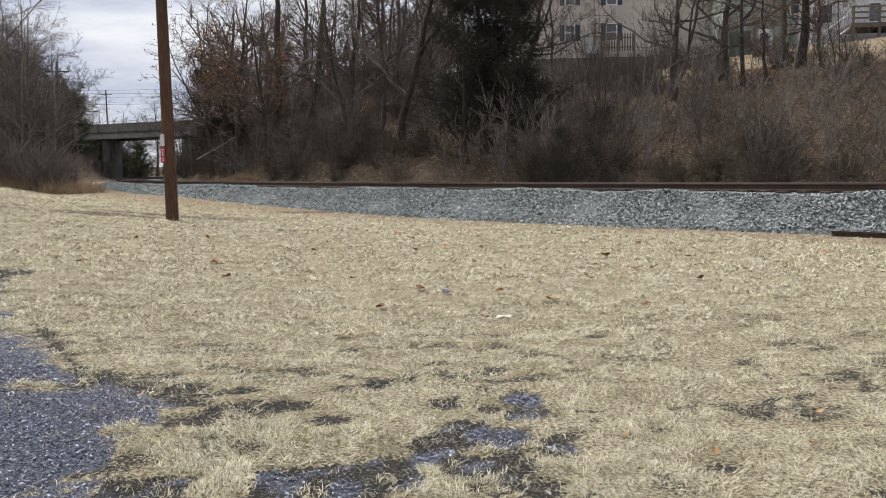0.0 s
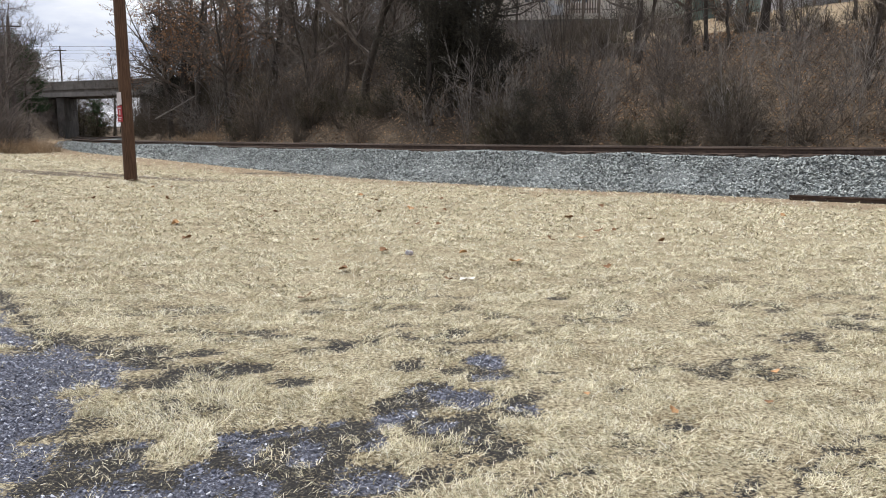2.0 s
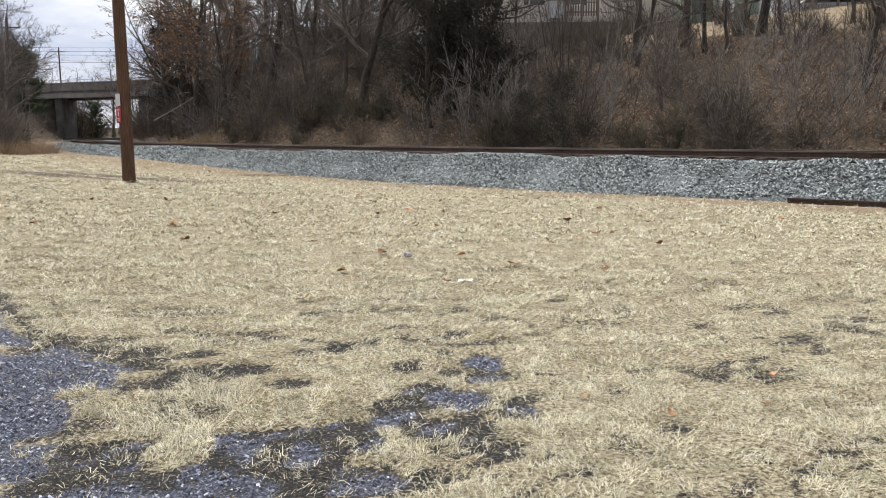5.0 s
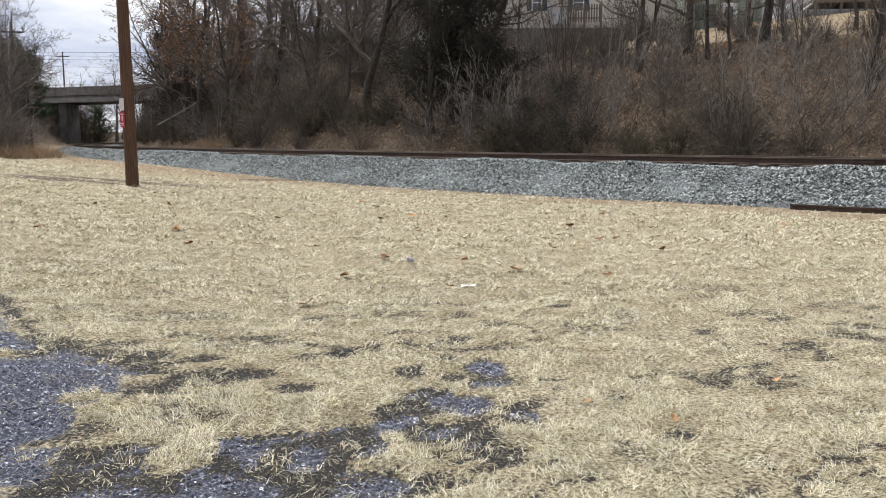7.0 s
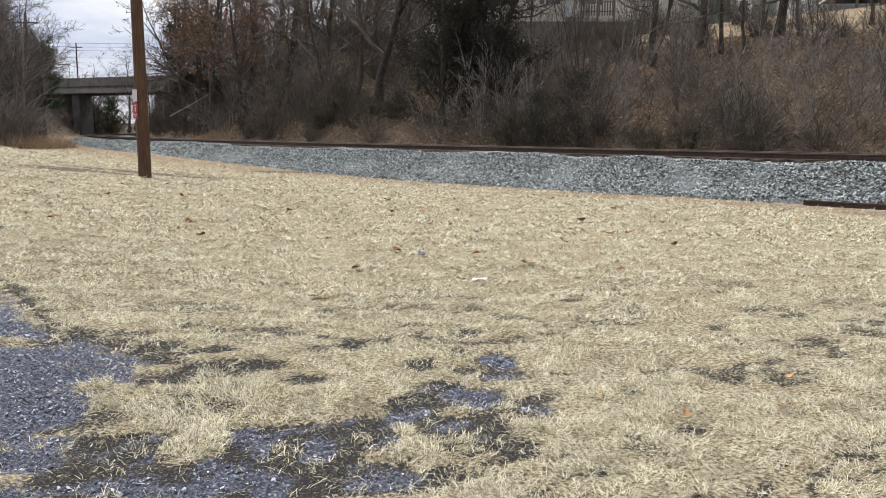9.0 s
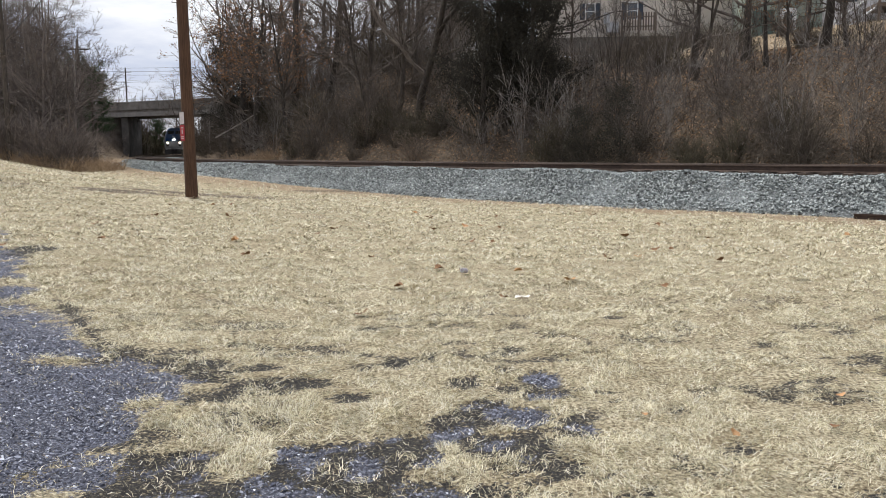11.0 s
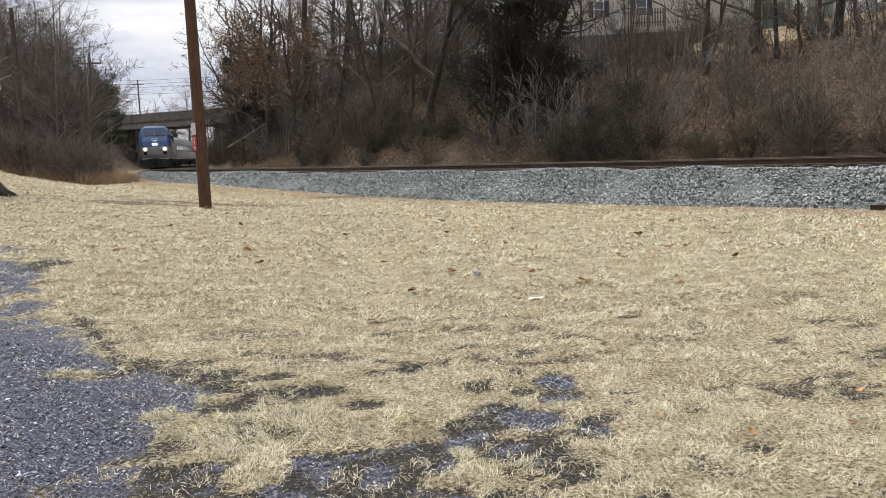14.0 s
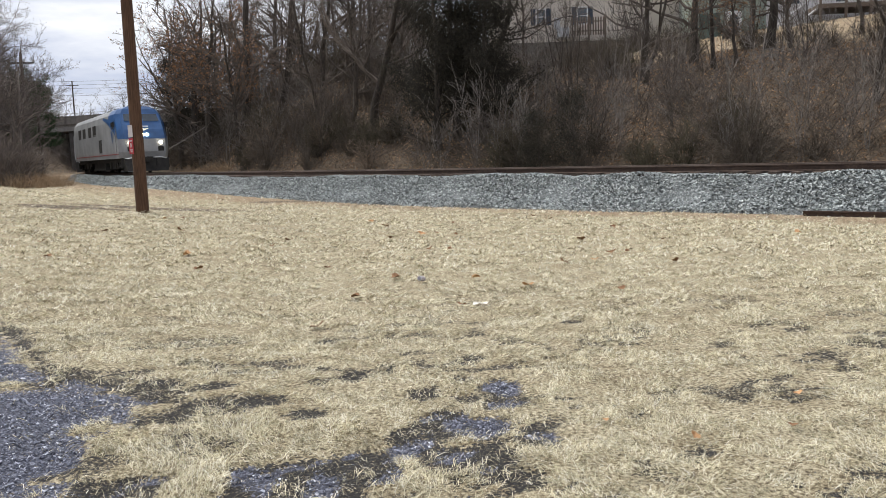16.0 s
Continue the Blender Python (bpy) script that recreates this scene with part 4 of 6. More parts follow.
# ---------------------------------------------------------------- train
def build_locomotive():
    """Front at x = 0, pointing along +x, wheels on z = 0."""
    t = thing("locomotive", "blue and silver diesel passenger locomotive with lit headlights", "locomotive")
    zs = np.array([0.95, 1.35, 2.15, 2.75, 3.35, 3.80, 4.10, 4.28])
    wd = np.array([1.50, 1.52, 1.52, 1.52, 1.50, 1.42, 1.20, 0.75])
    nose_x = np.array([-0.15, 0.0, -0.05, -0.42, -0.95, -1.30, -1.52, -1.75])
    nose_w = np.array([1.16, 1.22, 1.22, 1.22, 1.20, 1.16, 1.00, 0.62])
    back = np.array([0.75, 0.75, 0.75, 0.80, 0.85, 0.70, 0.55, 0.45])
    rings = [(nose_x, nose_w), (nose_x - back, wd), (np.full(8, -4.2), wd), (np.full(8, -13.0), wd), (np.full(8, -20.8), wd)]
    V = []
    for xs, ws in rings:
        V += [(x, w, z) for x, w, z in zip(xs, ws, zs)] + [(x, -w, z) for x, w, z in zip(xs[::-1], ws[::-1], zs[::-1])]
    V = np.array(V)
    k = 16
    blue, silver, roof = [], [], []
    for r in range(4):
        for i in range(15):
            q = (r * k + i, r * k + i + 1, (r + 1) * k + i + 1, (r + 1) * k + i)
            j = min(i, 14 - i)
            dest = roof if j >= 6 else silver
            if r == 0 and j >= 2:
                dest = blue
            if r == 1 and j >= 4:
                dest = blue
            dest.append(q)
    for i in range(7):
        q = (i, 15 - i, 14 - i, i + 1)
        (blue if i >= 2 else silver).append(q)
    last = 4 * k
    silver.append((last, last + 1, last + 14, last + 15))
    for i in range(1, 7):
        silver.append((last + i, last + i + 1, last + 14 - i, last + 15 - i))
    part("body", Geo().add(V, silver), SILVER, t, "silver-grey locomotive body")
    part("cab", Geo().add(V, blue), BLUE, t, "blue painted cab and nose")
    part("roof", Geo().add(V, roof), SILVER, t)
    # blue sweep along the shoulder behind the cab
    for sy in (1, -1):
        part("blue_sweep", Geo().add([(-1.0, sy * 1.526, 2.2), (-4.3, sy * 1.516, 3.3), (-6.4, sy * 1.455, 3.62), (-6.4, sy * 1.425, 3.78), (-1.6, sy * 1.515, 3.34), (-1.2, sy * 1.53, 2.75)],
                                  [(0, 1, 4, 5), (1, 2, 3, 4)]), BLUE, t)
        part("emblem", Geo().add([(-3.1, sy * 1.53, 2.7), (-2.5, sy * 1.53, 2.75), (-2.6, sy * 1.53, 2.1), (-2.75, sy * 1.53, 1.9)], [(0, 1, 2, 3)]), BLUE, t)
        part("stripe", Geo().box((-10.4, sy * 1.522, 1.22), (19.0, 0.012, 0.05)), REDSTRIPE, t, "thin red stripe")
        w = part("side_window", Geo().box((-2.3, sy * 1.46, 3.02), (0.75, 0.12, 0.55)), GLASS, t, "dark cab side window")
        part("window_frame", Geo().box((-2.3, sy * 1.45, 3.02), (0.9, 0.1, 0.7)), BLACK, w)
        part("grille", Geo().box((-7.6, sy * 1.50, 1.85), (1.2, 0.06, 0.9)), BLACK, t, "black side grille")
        for x in (-10.0, -12.2, -15.0, -17.4):
            part("louvre", Geo().box((x, sy * 1.49, 3.0), (1.4, 0.06, 0.75)), BLACK, t)
        part("mirror", Geo().box((-1.55, sy * 1.66, 3.1), (0.07, 0.2, 0.28)), BLACK, t)
        part("handrail", Geo().tubes([(-1.05, sy * 1.58, 1.2), (-1.05, sy * 1.6, 2.1), (-1.05, sy * 1.58, 2.9)], [0.02] * 3, 6), STEEL, t)
        # windscreens lie on the sloping face between z = 3.35 and 3.8
        part("windscreen", Geo().add([(-0.86, sy * 0.10, 3.30), (-0.86, sy * 1.06, 3.30), (-1.24, sy * 1.02, 3.76), (-1.24, sy * 0.10, 3.76)], [(0, 1, 2, 3)]), GLASS, t, "dark windscreen pane")
        part("ditch_light", Geo().cyl((-0.1, sy * 0.93, 1.92), (0.05, sy * 0.93, 1.92), 0.10, 14), LAMP, t, "bright round headlight")
        part("number_board", Geo().box((0.0, sy * 0.93, 1.52), (0.06, 0.36, 0.3)), BLACK, t, "black panel under the light")
        g = Geo().tubes([(0.25, sy * 0.45, 0.98), (0.3, sy * 0.8, 1.0), (0.25, sy * 1.15, 0.92), (-0.2, sy * 1.25, 0.95)], [0.035] * 4, 6)
        part("grab_rail", g, WHITE, t, "white curved grab rail")
        part("steps", Geo().box((-0.75, sy * 1.38, 0.75), (0.55, 0.2, 0.06)).box((-0.75, sy * 1.40, 0.45), (0.55, 0.2, 0.06)).box((-0.45, sy * 1.38, 0.65), (0.05, 0.2, 0.65)), BLACK, t)
    part("headlight", Geo().cyl((-0.35, 0.14, 2.42), (-0.10, 0.14, 2.42), 0.095, 14).cyl((-0.35, -0.14, 2.42), (-0.10, -0.14, 2.42), 0.095, 14), LAMP, t, "bright twin headlight")
    part("emblem", Geo().add([(-0.33, -0.32, 2.80), (-0.33, 0.32, 2.80), (-0.37, 0.0, 2.66), (-0.42, -0.30, 2.92), (-0.42, 0.30, 2.92), (-0.46, 0.30, 2.98), (-0.46, -0.30, 2.98)], [(0, 1, 2)], [(3, 4, 5, 6)]), WHITE, t, "white emblem shape")
    part("pilot", Geo().add([(0.35, -1.25, 0.12), (0.55, 0, 0.12), (0.35, 1.25, 0.12), (0.05, 1.35, 0.92), (0.15, 0, 0.92), (0.05, -1.35, 0.92), (-0.6, -1.3, 0.12), (-0.6, 1.3, 0.12), (-0.6, 1.3, 0.95), (-0.6, -1.3, 0.95)],
                            [(0, 1, 4, 5), (1, 2, 3, 4), (2, 7, 8, 3), (6, 0, 5, 9), (7, 6, 9, 8), (5, 4, 8, 9)]), BLACK, t, "black steel pilot plough")
    part("coupler", Geo().box((0.45, 0, 0.85), (0.6, 0.28, 0.3)).box((0.75, 0.05, 0.85), (0.22, 0.36, 0.34)).cyl((0.5, 0.5, 0.9), (0.5, 0.5, 0.45), 0.05, 8).cyl((0.5, -0.5, 0.9), (0.5, -0.5, 0.45), 0.05, 8), BLACK, t, "black coupler and hoses")
    part("underframe", Geo().box((-10.4, 0, 0.82), (20.2, 2.5, 0.28)), BLACK, t)
    part("fuel_tank", Geo().box((-10.4, 0, 0.62), (5.2, 2.5, 0.85), taper=0.95), BLACK, t)
    part("horn", Geo().cyl((-3.0, 0.2, 4.4), (-2.6, 0.2, 4.42), 0.05, 8, 0.1).box((-3.2, 0.1, 4.32), (0.3, 0.5, 0.12)), STEEL, t)
    for x in (-6.0, -9.0, -12.5, -16.0):
        part("roof_fan", Geo().lathe((x, 0, 4.25), [(0.7, 0), (0.7, 0.12), (0.5, 0.16)], 16), BLACK, t)
    wheel = wheel_mesh(0.51)
    for x in (-4.4, -16.4):
        build_truck(t, x, 2.75, wheel)
    return t


def wheel_mesh(r):
    g = Geo()
    ang = np.linspace(0, 2 * math.pi, 21)[:-1]
    prof = [(0.10, 0.06), (r * 0.45, 0.04), (r * 0.85, 0.02), (r * 0.86, 0.06), (r, 0.07), (r, -0.06), (r + 0.03, -0.07), (r + 0.03, -0.1), (0.1, -0.09)]
    V = np.array([[(q * math.cos(a), y, q * math.sin(a)) for a in ang] for q, y in prof])
    idx = np.arange(V.shape[0] * 20).reshape(V.shape[0], 20)
    q = np.stack([idx[:-1], np.roll(idx, -1, 1)[:-1], np.roll(idx, -1, 1)[1:], idx[1:]], -1).reshape(-1, 4)
    return g.add(V.reshape(-1, 3), q, [idx[0]], [idx[-1][::-1]]).mesh("wheel", BLACK)


def build_truck(t, x, wheelbase, wheel):
    g = Geo()
    for sy in (1, -1):
        g.box((x, sy * 1.12, 0.62), (wheelbase + 1.3, 0.16, 0.34)).box((x, sy * 1.14, 0.42), (wheelbase * 0.45, 0.18, 0.28))
        for sx in (-1, 1):
            g.box((x + sx * wheelbase / 2, sy * 1.16, 0.5), (0.42, 0.2, 0.42)).cyl((x + sx * (wheelbase / 2 - 0.45), sy * 1.18, 0.35), (x + sx * (wheelbase / 2 - 0.45), sy * 1.18, 0.75), 0.12, 10)
    g.box((x, 0, 0.6), (0.6, 2.2, 0.3))
    tr = part("truck", g, BLACK, t, "black wheel truck frame")
    for sx in (-1, 1):
        for sy in (1, -1):
            part("wheel", wheel, BLACK, tr, at=pose(x + sx * wheelbase / 2, sy * 0.79, 0.51, 0, 0, 0 if sy > 0 else 180))


def build_coach():
    t = thing("passenger_car", "stainless steel passenger car with a dark window band", "railway car", "passenger cars")
    prof = [(1.45, 0.95), (1.52, 1.3), (1.52, 2.9), (1.42, 3.4), (1.0, 3.75), (0.4, 3.86)]
    prof = prof + [(-a, z) for a, z in prof[::-1]]
    V = np.array([[(x, a, z) for a, z in prof] for x in (0, -25.4)])
    idx = np.arange(24).reshape(2, 12)
    q = np.stack([idx[:-1], np.roll(idx, -1, 1)[:-1], np.roll(idx, -1, 1)[1:], idx[1:]], -1).reshape(-1, 4)
    part("body", Geo().add(V.reshape(-1, 3), q, [idx[0][::-1]], [idx[-1]]), CARSILVER, t)
    for sy in (1, -1):
        g = Geo()
        for z in np.arange(1.2, 1.95, 0.14):
            g.box((-12.7, sy * 1.525, z), (25.2, 0.03, 0.05))
        part("fluting", g, CARSILVER, t)
        part("window_band", Geo().box((-12.7, sy * 1.505, 2.4), (22.5, 0.05, 0.72)), BLACK, t, "dark band of windows")
        pane = Geo().box((0, 0, 0), (1.5, 0.02, 0.56)).mesh("pane", GLASS)
        for x in np.arange(-23, -2, 1.9):
            part("pane", pane, GLASS, t, at=pose(x, sy * 1.54, 2.4))
        part("stripe", Geo().box((-12.7, sy * 1.53, 2.9), (25.2, 0.012, 0.035)), REDSTRIPE, t)
        part("door", Geo().box((-1.2, sy * 1.51, 2.1), (0.85, 0.06, 2.0)), SILVER, t)
    part("vestibule", Geo().box((0.1, 0, 2.3), (0.3, 1.1, 2.3)), BLACK, t)
    part("underframe", Geo().box((-12.7, 0, 0.8), (25, 2.3, 0.35)), BLACK, t)
    part("equipment", Geo().box((-11, 0, 0.5), (4, 2.3, 0.6)).box((-15, 0.2, 0.5), (2.4, 2.0, 0.5)), BLACK, t)
    wheel = wheel_mesh(0.46)
    for x in (-3.6, -21.8):
        build_truck(t, x, 2.6, wheel)
    return t


LOCO = build_locomotive()
COACHES = [build_coach()]
COACHES += [copy_thing(COACHES[0], pose(0, 0, 0)) for _ in range(2)]


def motions():
    """The train runs along the line at an even pace."""
    def rows(offset, front, rear):
        out = []
        for t in np.arange(0, 16.01, 0.5):
            s = 92.0 - (t - 13.0) * 16.2 + offset
            a, b = track(s + front), track(s + rear)
            d = (a - b) / np.linalg.norm(a - b)
            p = a + d * front
            out.append((float(t), pose(p[0], p[1], RAILZ, 0, 0, math.degrees(math.atan2(d[1], d[0])))))
        return out
    walk(LOCO, rows(0, 4.4, 16.4))
    for i, c in enumerate(COACHES):
        walk(c, rows(21.8 + i * 26.2, 3.6, 21.8))


# ---------------------------------------------------------------- trees and brush
def unit(v):
    return v / (np.linalg.norm(v, axis=-1, keepdims=True) + 1e-9)


def grow(P, R, count, rng, lo, hi, angle, length, up=0.25, wig=0.12, n=5, thin=0.55, tip=0.25, rmin=0.004):
    """Side branches on every line of P: (m, k, 3)."""
    m, k = R.shape
    f = np.sort(rng.uniform(lo, hi, (m, count)), 1) * (k - 1)
    i = np.clip(f.astype(int), 0, k - 2)
    w = (f - i)[..., None]
    r = np.arange(m)[:, None]
    start = P[r, i] * (1 - w) + P[r, i + 1] * w
    rad = R[r, i] * (1 - w[..., 0]) + R[r, i + 1] * w[..., 0]
    d = unit(P[r, i + 1] - P[r, i])
    side = rng.normal(0, 1, d.shape)
    side = unit(side - (side * d).sum(-1, keepdims=True) * d)
    a = np.radians(angle) * rng.uniform(0.65, 1.3, (m, count, 1))
    way = unit(d * np.cos(a) + side * np.sin(a))
    total = np.linalg.norm(np.diff(P, axis=1), axis=2).sum(1)[:, None]
    L = length * total * rng.uniform(0.55, 1.15, (m, count)) * (1.15 - 0.6 * (f / (k - 1)))
    start, way, L, rad = start.reshape(-1, 3), way.reshape(-1, 3), L.ravel(), rad.ravel() * thin
    pts = [start]
    for j in range(1, n):
        way = unit(way + np.array([0, 0, up / n]) + rng.normal(0, wig, way.shape))
        pts.append(pts[-1] + way * (L / (n - 1))[:, None])
    taper = np.linspace(1, tip, n)[None]
    return np.stack(pts, 1), np.maximum(rad[:, None] * taper, rmin)


def trunk_line(rng, h, lean=0.06, n=9, r0=0.2, wig=0.05):
    z = np.linspace(-0.3, h, n)
    off = np.cumsum(rng.normal(0, wig, (n, 2)), 0) * h / n
    P = np.stack([off[:, 0] + lean * z * rng.normal(), off[:, 1] + lean * z * rng.normal(), z], 1)
    P[:, :2] -= P[0, :2]
    R = r0 * (1 - 0.85 * np.linspace(0, 1, n) ** 0.9)
    R[0] *= 1.35
    return P[None], R[None]


def leaf_cards(C, size, rng, curl=0.25):
    """Small bent leaves, two faces each, at the places C."""
    n = len(C)
    a = unit(rng.normal(0, 1, (n, 3)))
    b = unit(np.cross(a, rng.normal(0, 1, (n, 3))))
    nn = np.cross(a, b)
    s = (size * rng.uniform(0.6, 1.3, n))[:, None]
    V = np.stack([C - a * s, C + b * s * 0.5 + nn * s * curl, C + a * s, C - b * s * 0.5 + nn * s * curl], 1)
    i = np.arange(n)[:, None] * 4
    return V.reshape(-1, 3), np.concatenate([i + [0, 1, 2], i + [0, 2, 3]])


def hardwood(seed, h, r0, spread=0.42, leafy=0, low=0.18, n1=15, fork=False):
    rng = np.random.default_rng(seed)
    P0, R0 = trunk_line(rng, h, 0.09, 10, r0, 0.10)
    if fork:
        i, n = 3, 10
        way = np.array([rng.choice([-1, 1]) * 0.45, rng.normal(0, 0.3), 1.0])
        Q = [P0[0, i]]
        for j in range(1, n):
            Q.append(Q[-1] + unit(way + rng.normal(0, 0.16, 3)) * h * 0.07)
        P0 = np.concatenate([P0, np.array(Q)[None]])
        R0 = np.concatenate([R0, (R0[0, i] * 0.75 * np.linspace(1, 0.2, n))[None]])
    P1, R1 = grow(P0, R0, n1 if not fork else 10, rng, low, 0.97, 60, spread, 0.4, 0.2, 7, 0.55, 0.25)
    P2, R2 = grow(P1, R1, 8, rng, 0.15, 1.0, 48, 0.46, 0.2, 0.22, 4, 0.55, 0.4, 0.009)
    P3, R3 = grow(P2, R2, 6, rng, 0.15, 1.0, 44, 0.6, 0.1, 0.24, 3, 0.65, 0.6, 0.0075)
    trunk = Geo().tubes(P0, R0, 9)
    crown = Geo().tubes(P1, R1, 5, False).tubes(P2, R2, 3, False).tubes(P3, R3, 3, False)
    leaves = None
    if leafy:
        tips = P3[rng.integers(0, len(P3), leafy), rng.integers(1, 3, leafy)] + rng.normal(0, 0.12, (leafy, 3))
        leaves = Geo().add(*leaf_cards(tips, 0.075, rng))
    return trunk, crown, leaves


def shrub(seed, w, h, stems=64):
    """A rounded leafless bush: stems arching out to a dome, with fine twigs."""
    rng = np.random.default_rng(seed)
    a, el = rng.random(stems) * 6.283, np.arccos(rng.uniform(0.12, 1.0, stems))
    reach = rng.uniform(0.6, 1.08, stems)
    tip = np.stack([np.cos(a) * np.sin(el) * w * reach, np.sin(a) * np.sin(el) * w * reach, np.cos(el) * h * reach], 1)
    foot = tip * [0.16, 0.16, 0] + rng.normal(0, 0.1, (stems, 3)) * [1, 1, 0]
    t = np.linspace(0, 1, 6)[None, :, None]
    P = foot[:, None] * (1 - t) + tip[:, None] * t
    P[:, :, 2] += 0.28 * h * (t * (1 - t) * 2)[..., 0] * rng.uniform(0.2, 1.3, (stems, 1))
    P[:, 1:] += np.cumsum(rng.normal(0, 0.07, (stems, 5, 3)), 1)
    R = np.linspace(0.016, 0.006, 6)[None] * rng.uniform(0.6, 1.4, (stems, 1))
    P2, R2 = grow(P, R, 9, rng, 0.25, 1, 46, 0.34, 0.0, 0.25, 3, 0.7, 0.6, 0.0055)
    crown = Geo().tubes(P, R, 3, False).tubes(P2, R2, 3, False)
    return [], crown, None


def sapling(seed, h, r0, stems=1):
    rng = np.random.default_rng(seed)
    trunk, crown = [], Geo()
    for _ in range(stems):
        P0, R0 = trunk_line(rng, h * rng.uniform(0.7, 1.05), 0.12 if stems > 1 else 0.06, 8, r0, 0.07)
        P0[..., :2] += rng.normal(0, 0.12 * (stems > 1), 2)
        P1, R1 = grow(P0, R0, 12, rng, 0.25, 0.98, 34, 0.32, 0.45, 0.1, 4, 0.5, 0.4, 0.007)
        P2, R2 = grow(P1, R1, 4, rng, 0.2, 1, 32, 0.5, 0.3, 0.12, 3, 0.7, 0.6, 0.006)
        trunk.append(Geo().tubes(P0, R0, 6))
        crown.tubes(P1, R1, 3, False).tubes(P2, R2, 3, False)
    return trunk, crown, None


def evergreen(seed, h, w, n=4200, size=0.16, pine=False):
    rng = np.random.default_rng(seed)
    P0, R0 = trunk_line(rng, h, 0.03, 8, 0.03 * h * 0.6)
    trunk = Geo().tubes(P0, R0, 8)
    P1, R1 = grow(P0, R0, 56, rng, 0.30 if pine else 0.04, 0.98, 70 if pine else 62, w / h * 0.95, 0.2, 0.1, 5, 0.3, 0.3)
    k = rng.integers(0, len(P1), n)
    f = rng.uniform(0.25, 1.0, n) ** 0.7 * 3.99
    i = f.astype(int)
    C = P1[k, i] * (1 - (f - i))[:, None] + P1[k, i + 1] * (f - i)[:, None]
    C = C + rng.normal(0, 0.16 if pine else 0.24, (n, 3))
    crown = Geo().tubes(P1, R1, 3, False).add(*leaf_cards(C, size, rng, 0.5))
    return trunk, crown, None


TREE_MESHES = {}


def variety(key, made, bark, twig, leafmat=None):
    t, c, l = made
    t = t if isinstance(t, list) else [t]
    TREE_MESHES[key] = ([g.mesh("trunk", bark, True) for g in t], c.mesh("crown", twig), l.mesh("leaves", leafmat) if l else None)


for i, (h, r, sp) in enumerate(((13, 0.19, 0.42), (15, 0.24, 0.40), (12, 0.16, 0.48), (16, 0.28, 0.38), (11, 0.13, 0.45))):
    variety("bare%d" % i, hardwood(20 + i, h, r, sp + 0.06, fork=i in (1, 2, 4)), BARK, TWIG)
for i, (h, r, sp) in enumerate(((13, 0.17, 0.46), (14, 0.2, 0.44), (12, 0.15, 0.5), (14, 0.2, 0.42))):
    variety("hazy%d" % i, hardwood(30 + i, h, r, sp, fork=i == 2), HAZETWIG, HAZETWIG)
variety("wide0", hardwood(50, 9.5, 0.27, 0.78, low=0.14, n1=11), BARK, TWIG)
variety("oak0", hardwood(40, 11, 0.2, 0.52, 2200, low=0.15), BARK, TWIG, DEADLEAF)
variety("oak1", hardwood(41, 9, 0.16, 0.5, 1500, low=0.15), BARK, TWIG, DEADLEAF)
for i, (h, r, st) in enumerate(((6.0, 0.034, 1), (5.0, 0.022, 4), (7.5, 0.04, 2), (4.0, 0.016, 6))):
    variety("pale%d" % i, sapling(60 + i, h, r, st), GREYTWIG, GREYTWIG)
    variety("brown%d" % i, sapling(70 + i, h, r, st), BARK, TWIG)
variety("cedar0", evergreen(80, 9.0, 2.6, 26000, 0.045), BARK, NEEDLE)
variety("cedar1", evergreen(81, 4.0, 1.8, 8000, 0.04), BARK, NEEDLE)
variety("pine0", evergreen(82, 9.0, 3.2, 22000, 0.06, True), BARK, PINE)
for i, (w, h) in enumerate(((1.7, 2.1), (2.3, 2.6), (1.4, 2.9))):
    for kind, mat in (("brown", SHRUBBROWN), ("olive", SHRUBOLIVE), ("tan", SHRUBTAN)):
        variety("shrub_%s%d" % (kind, i), shrub(100 + i, w, h), mat, mat)
MADE = {}


def plant(key, x, y, label, category="tree", rz=0.0, scale=1.0, lean=0.0, group="", z=None):
    z = float(ground_z(x, y)) if z is None else z
    m = pose(x, y, z - 0.05, lean, 0, rz)
    if key not in MADE:
        tr, cr, lv = TREE_MESHES[key]
        t = thing({"tree": "bare_tree", "evergreen": "evergreen_tree", "sapling": "sapling", "shrub": "shrub"}[category], label, category, group)
        for stem in tr:
            part("trunk" if len(tr) == 1 else "stem", stem, None, t)
        part("crown", cr, None, t)
        if lv:
            part("leaves", lv, None, t, "clinging brown dead leaves")
        MADE[key] = t
        t.matrix_basis = m
        ob = t
    else:
        ob = copy_thing(MADE[key], m)
    ob.scale = (scale, scale, scale)
    return tagged(ob, label, category, group)


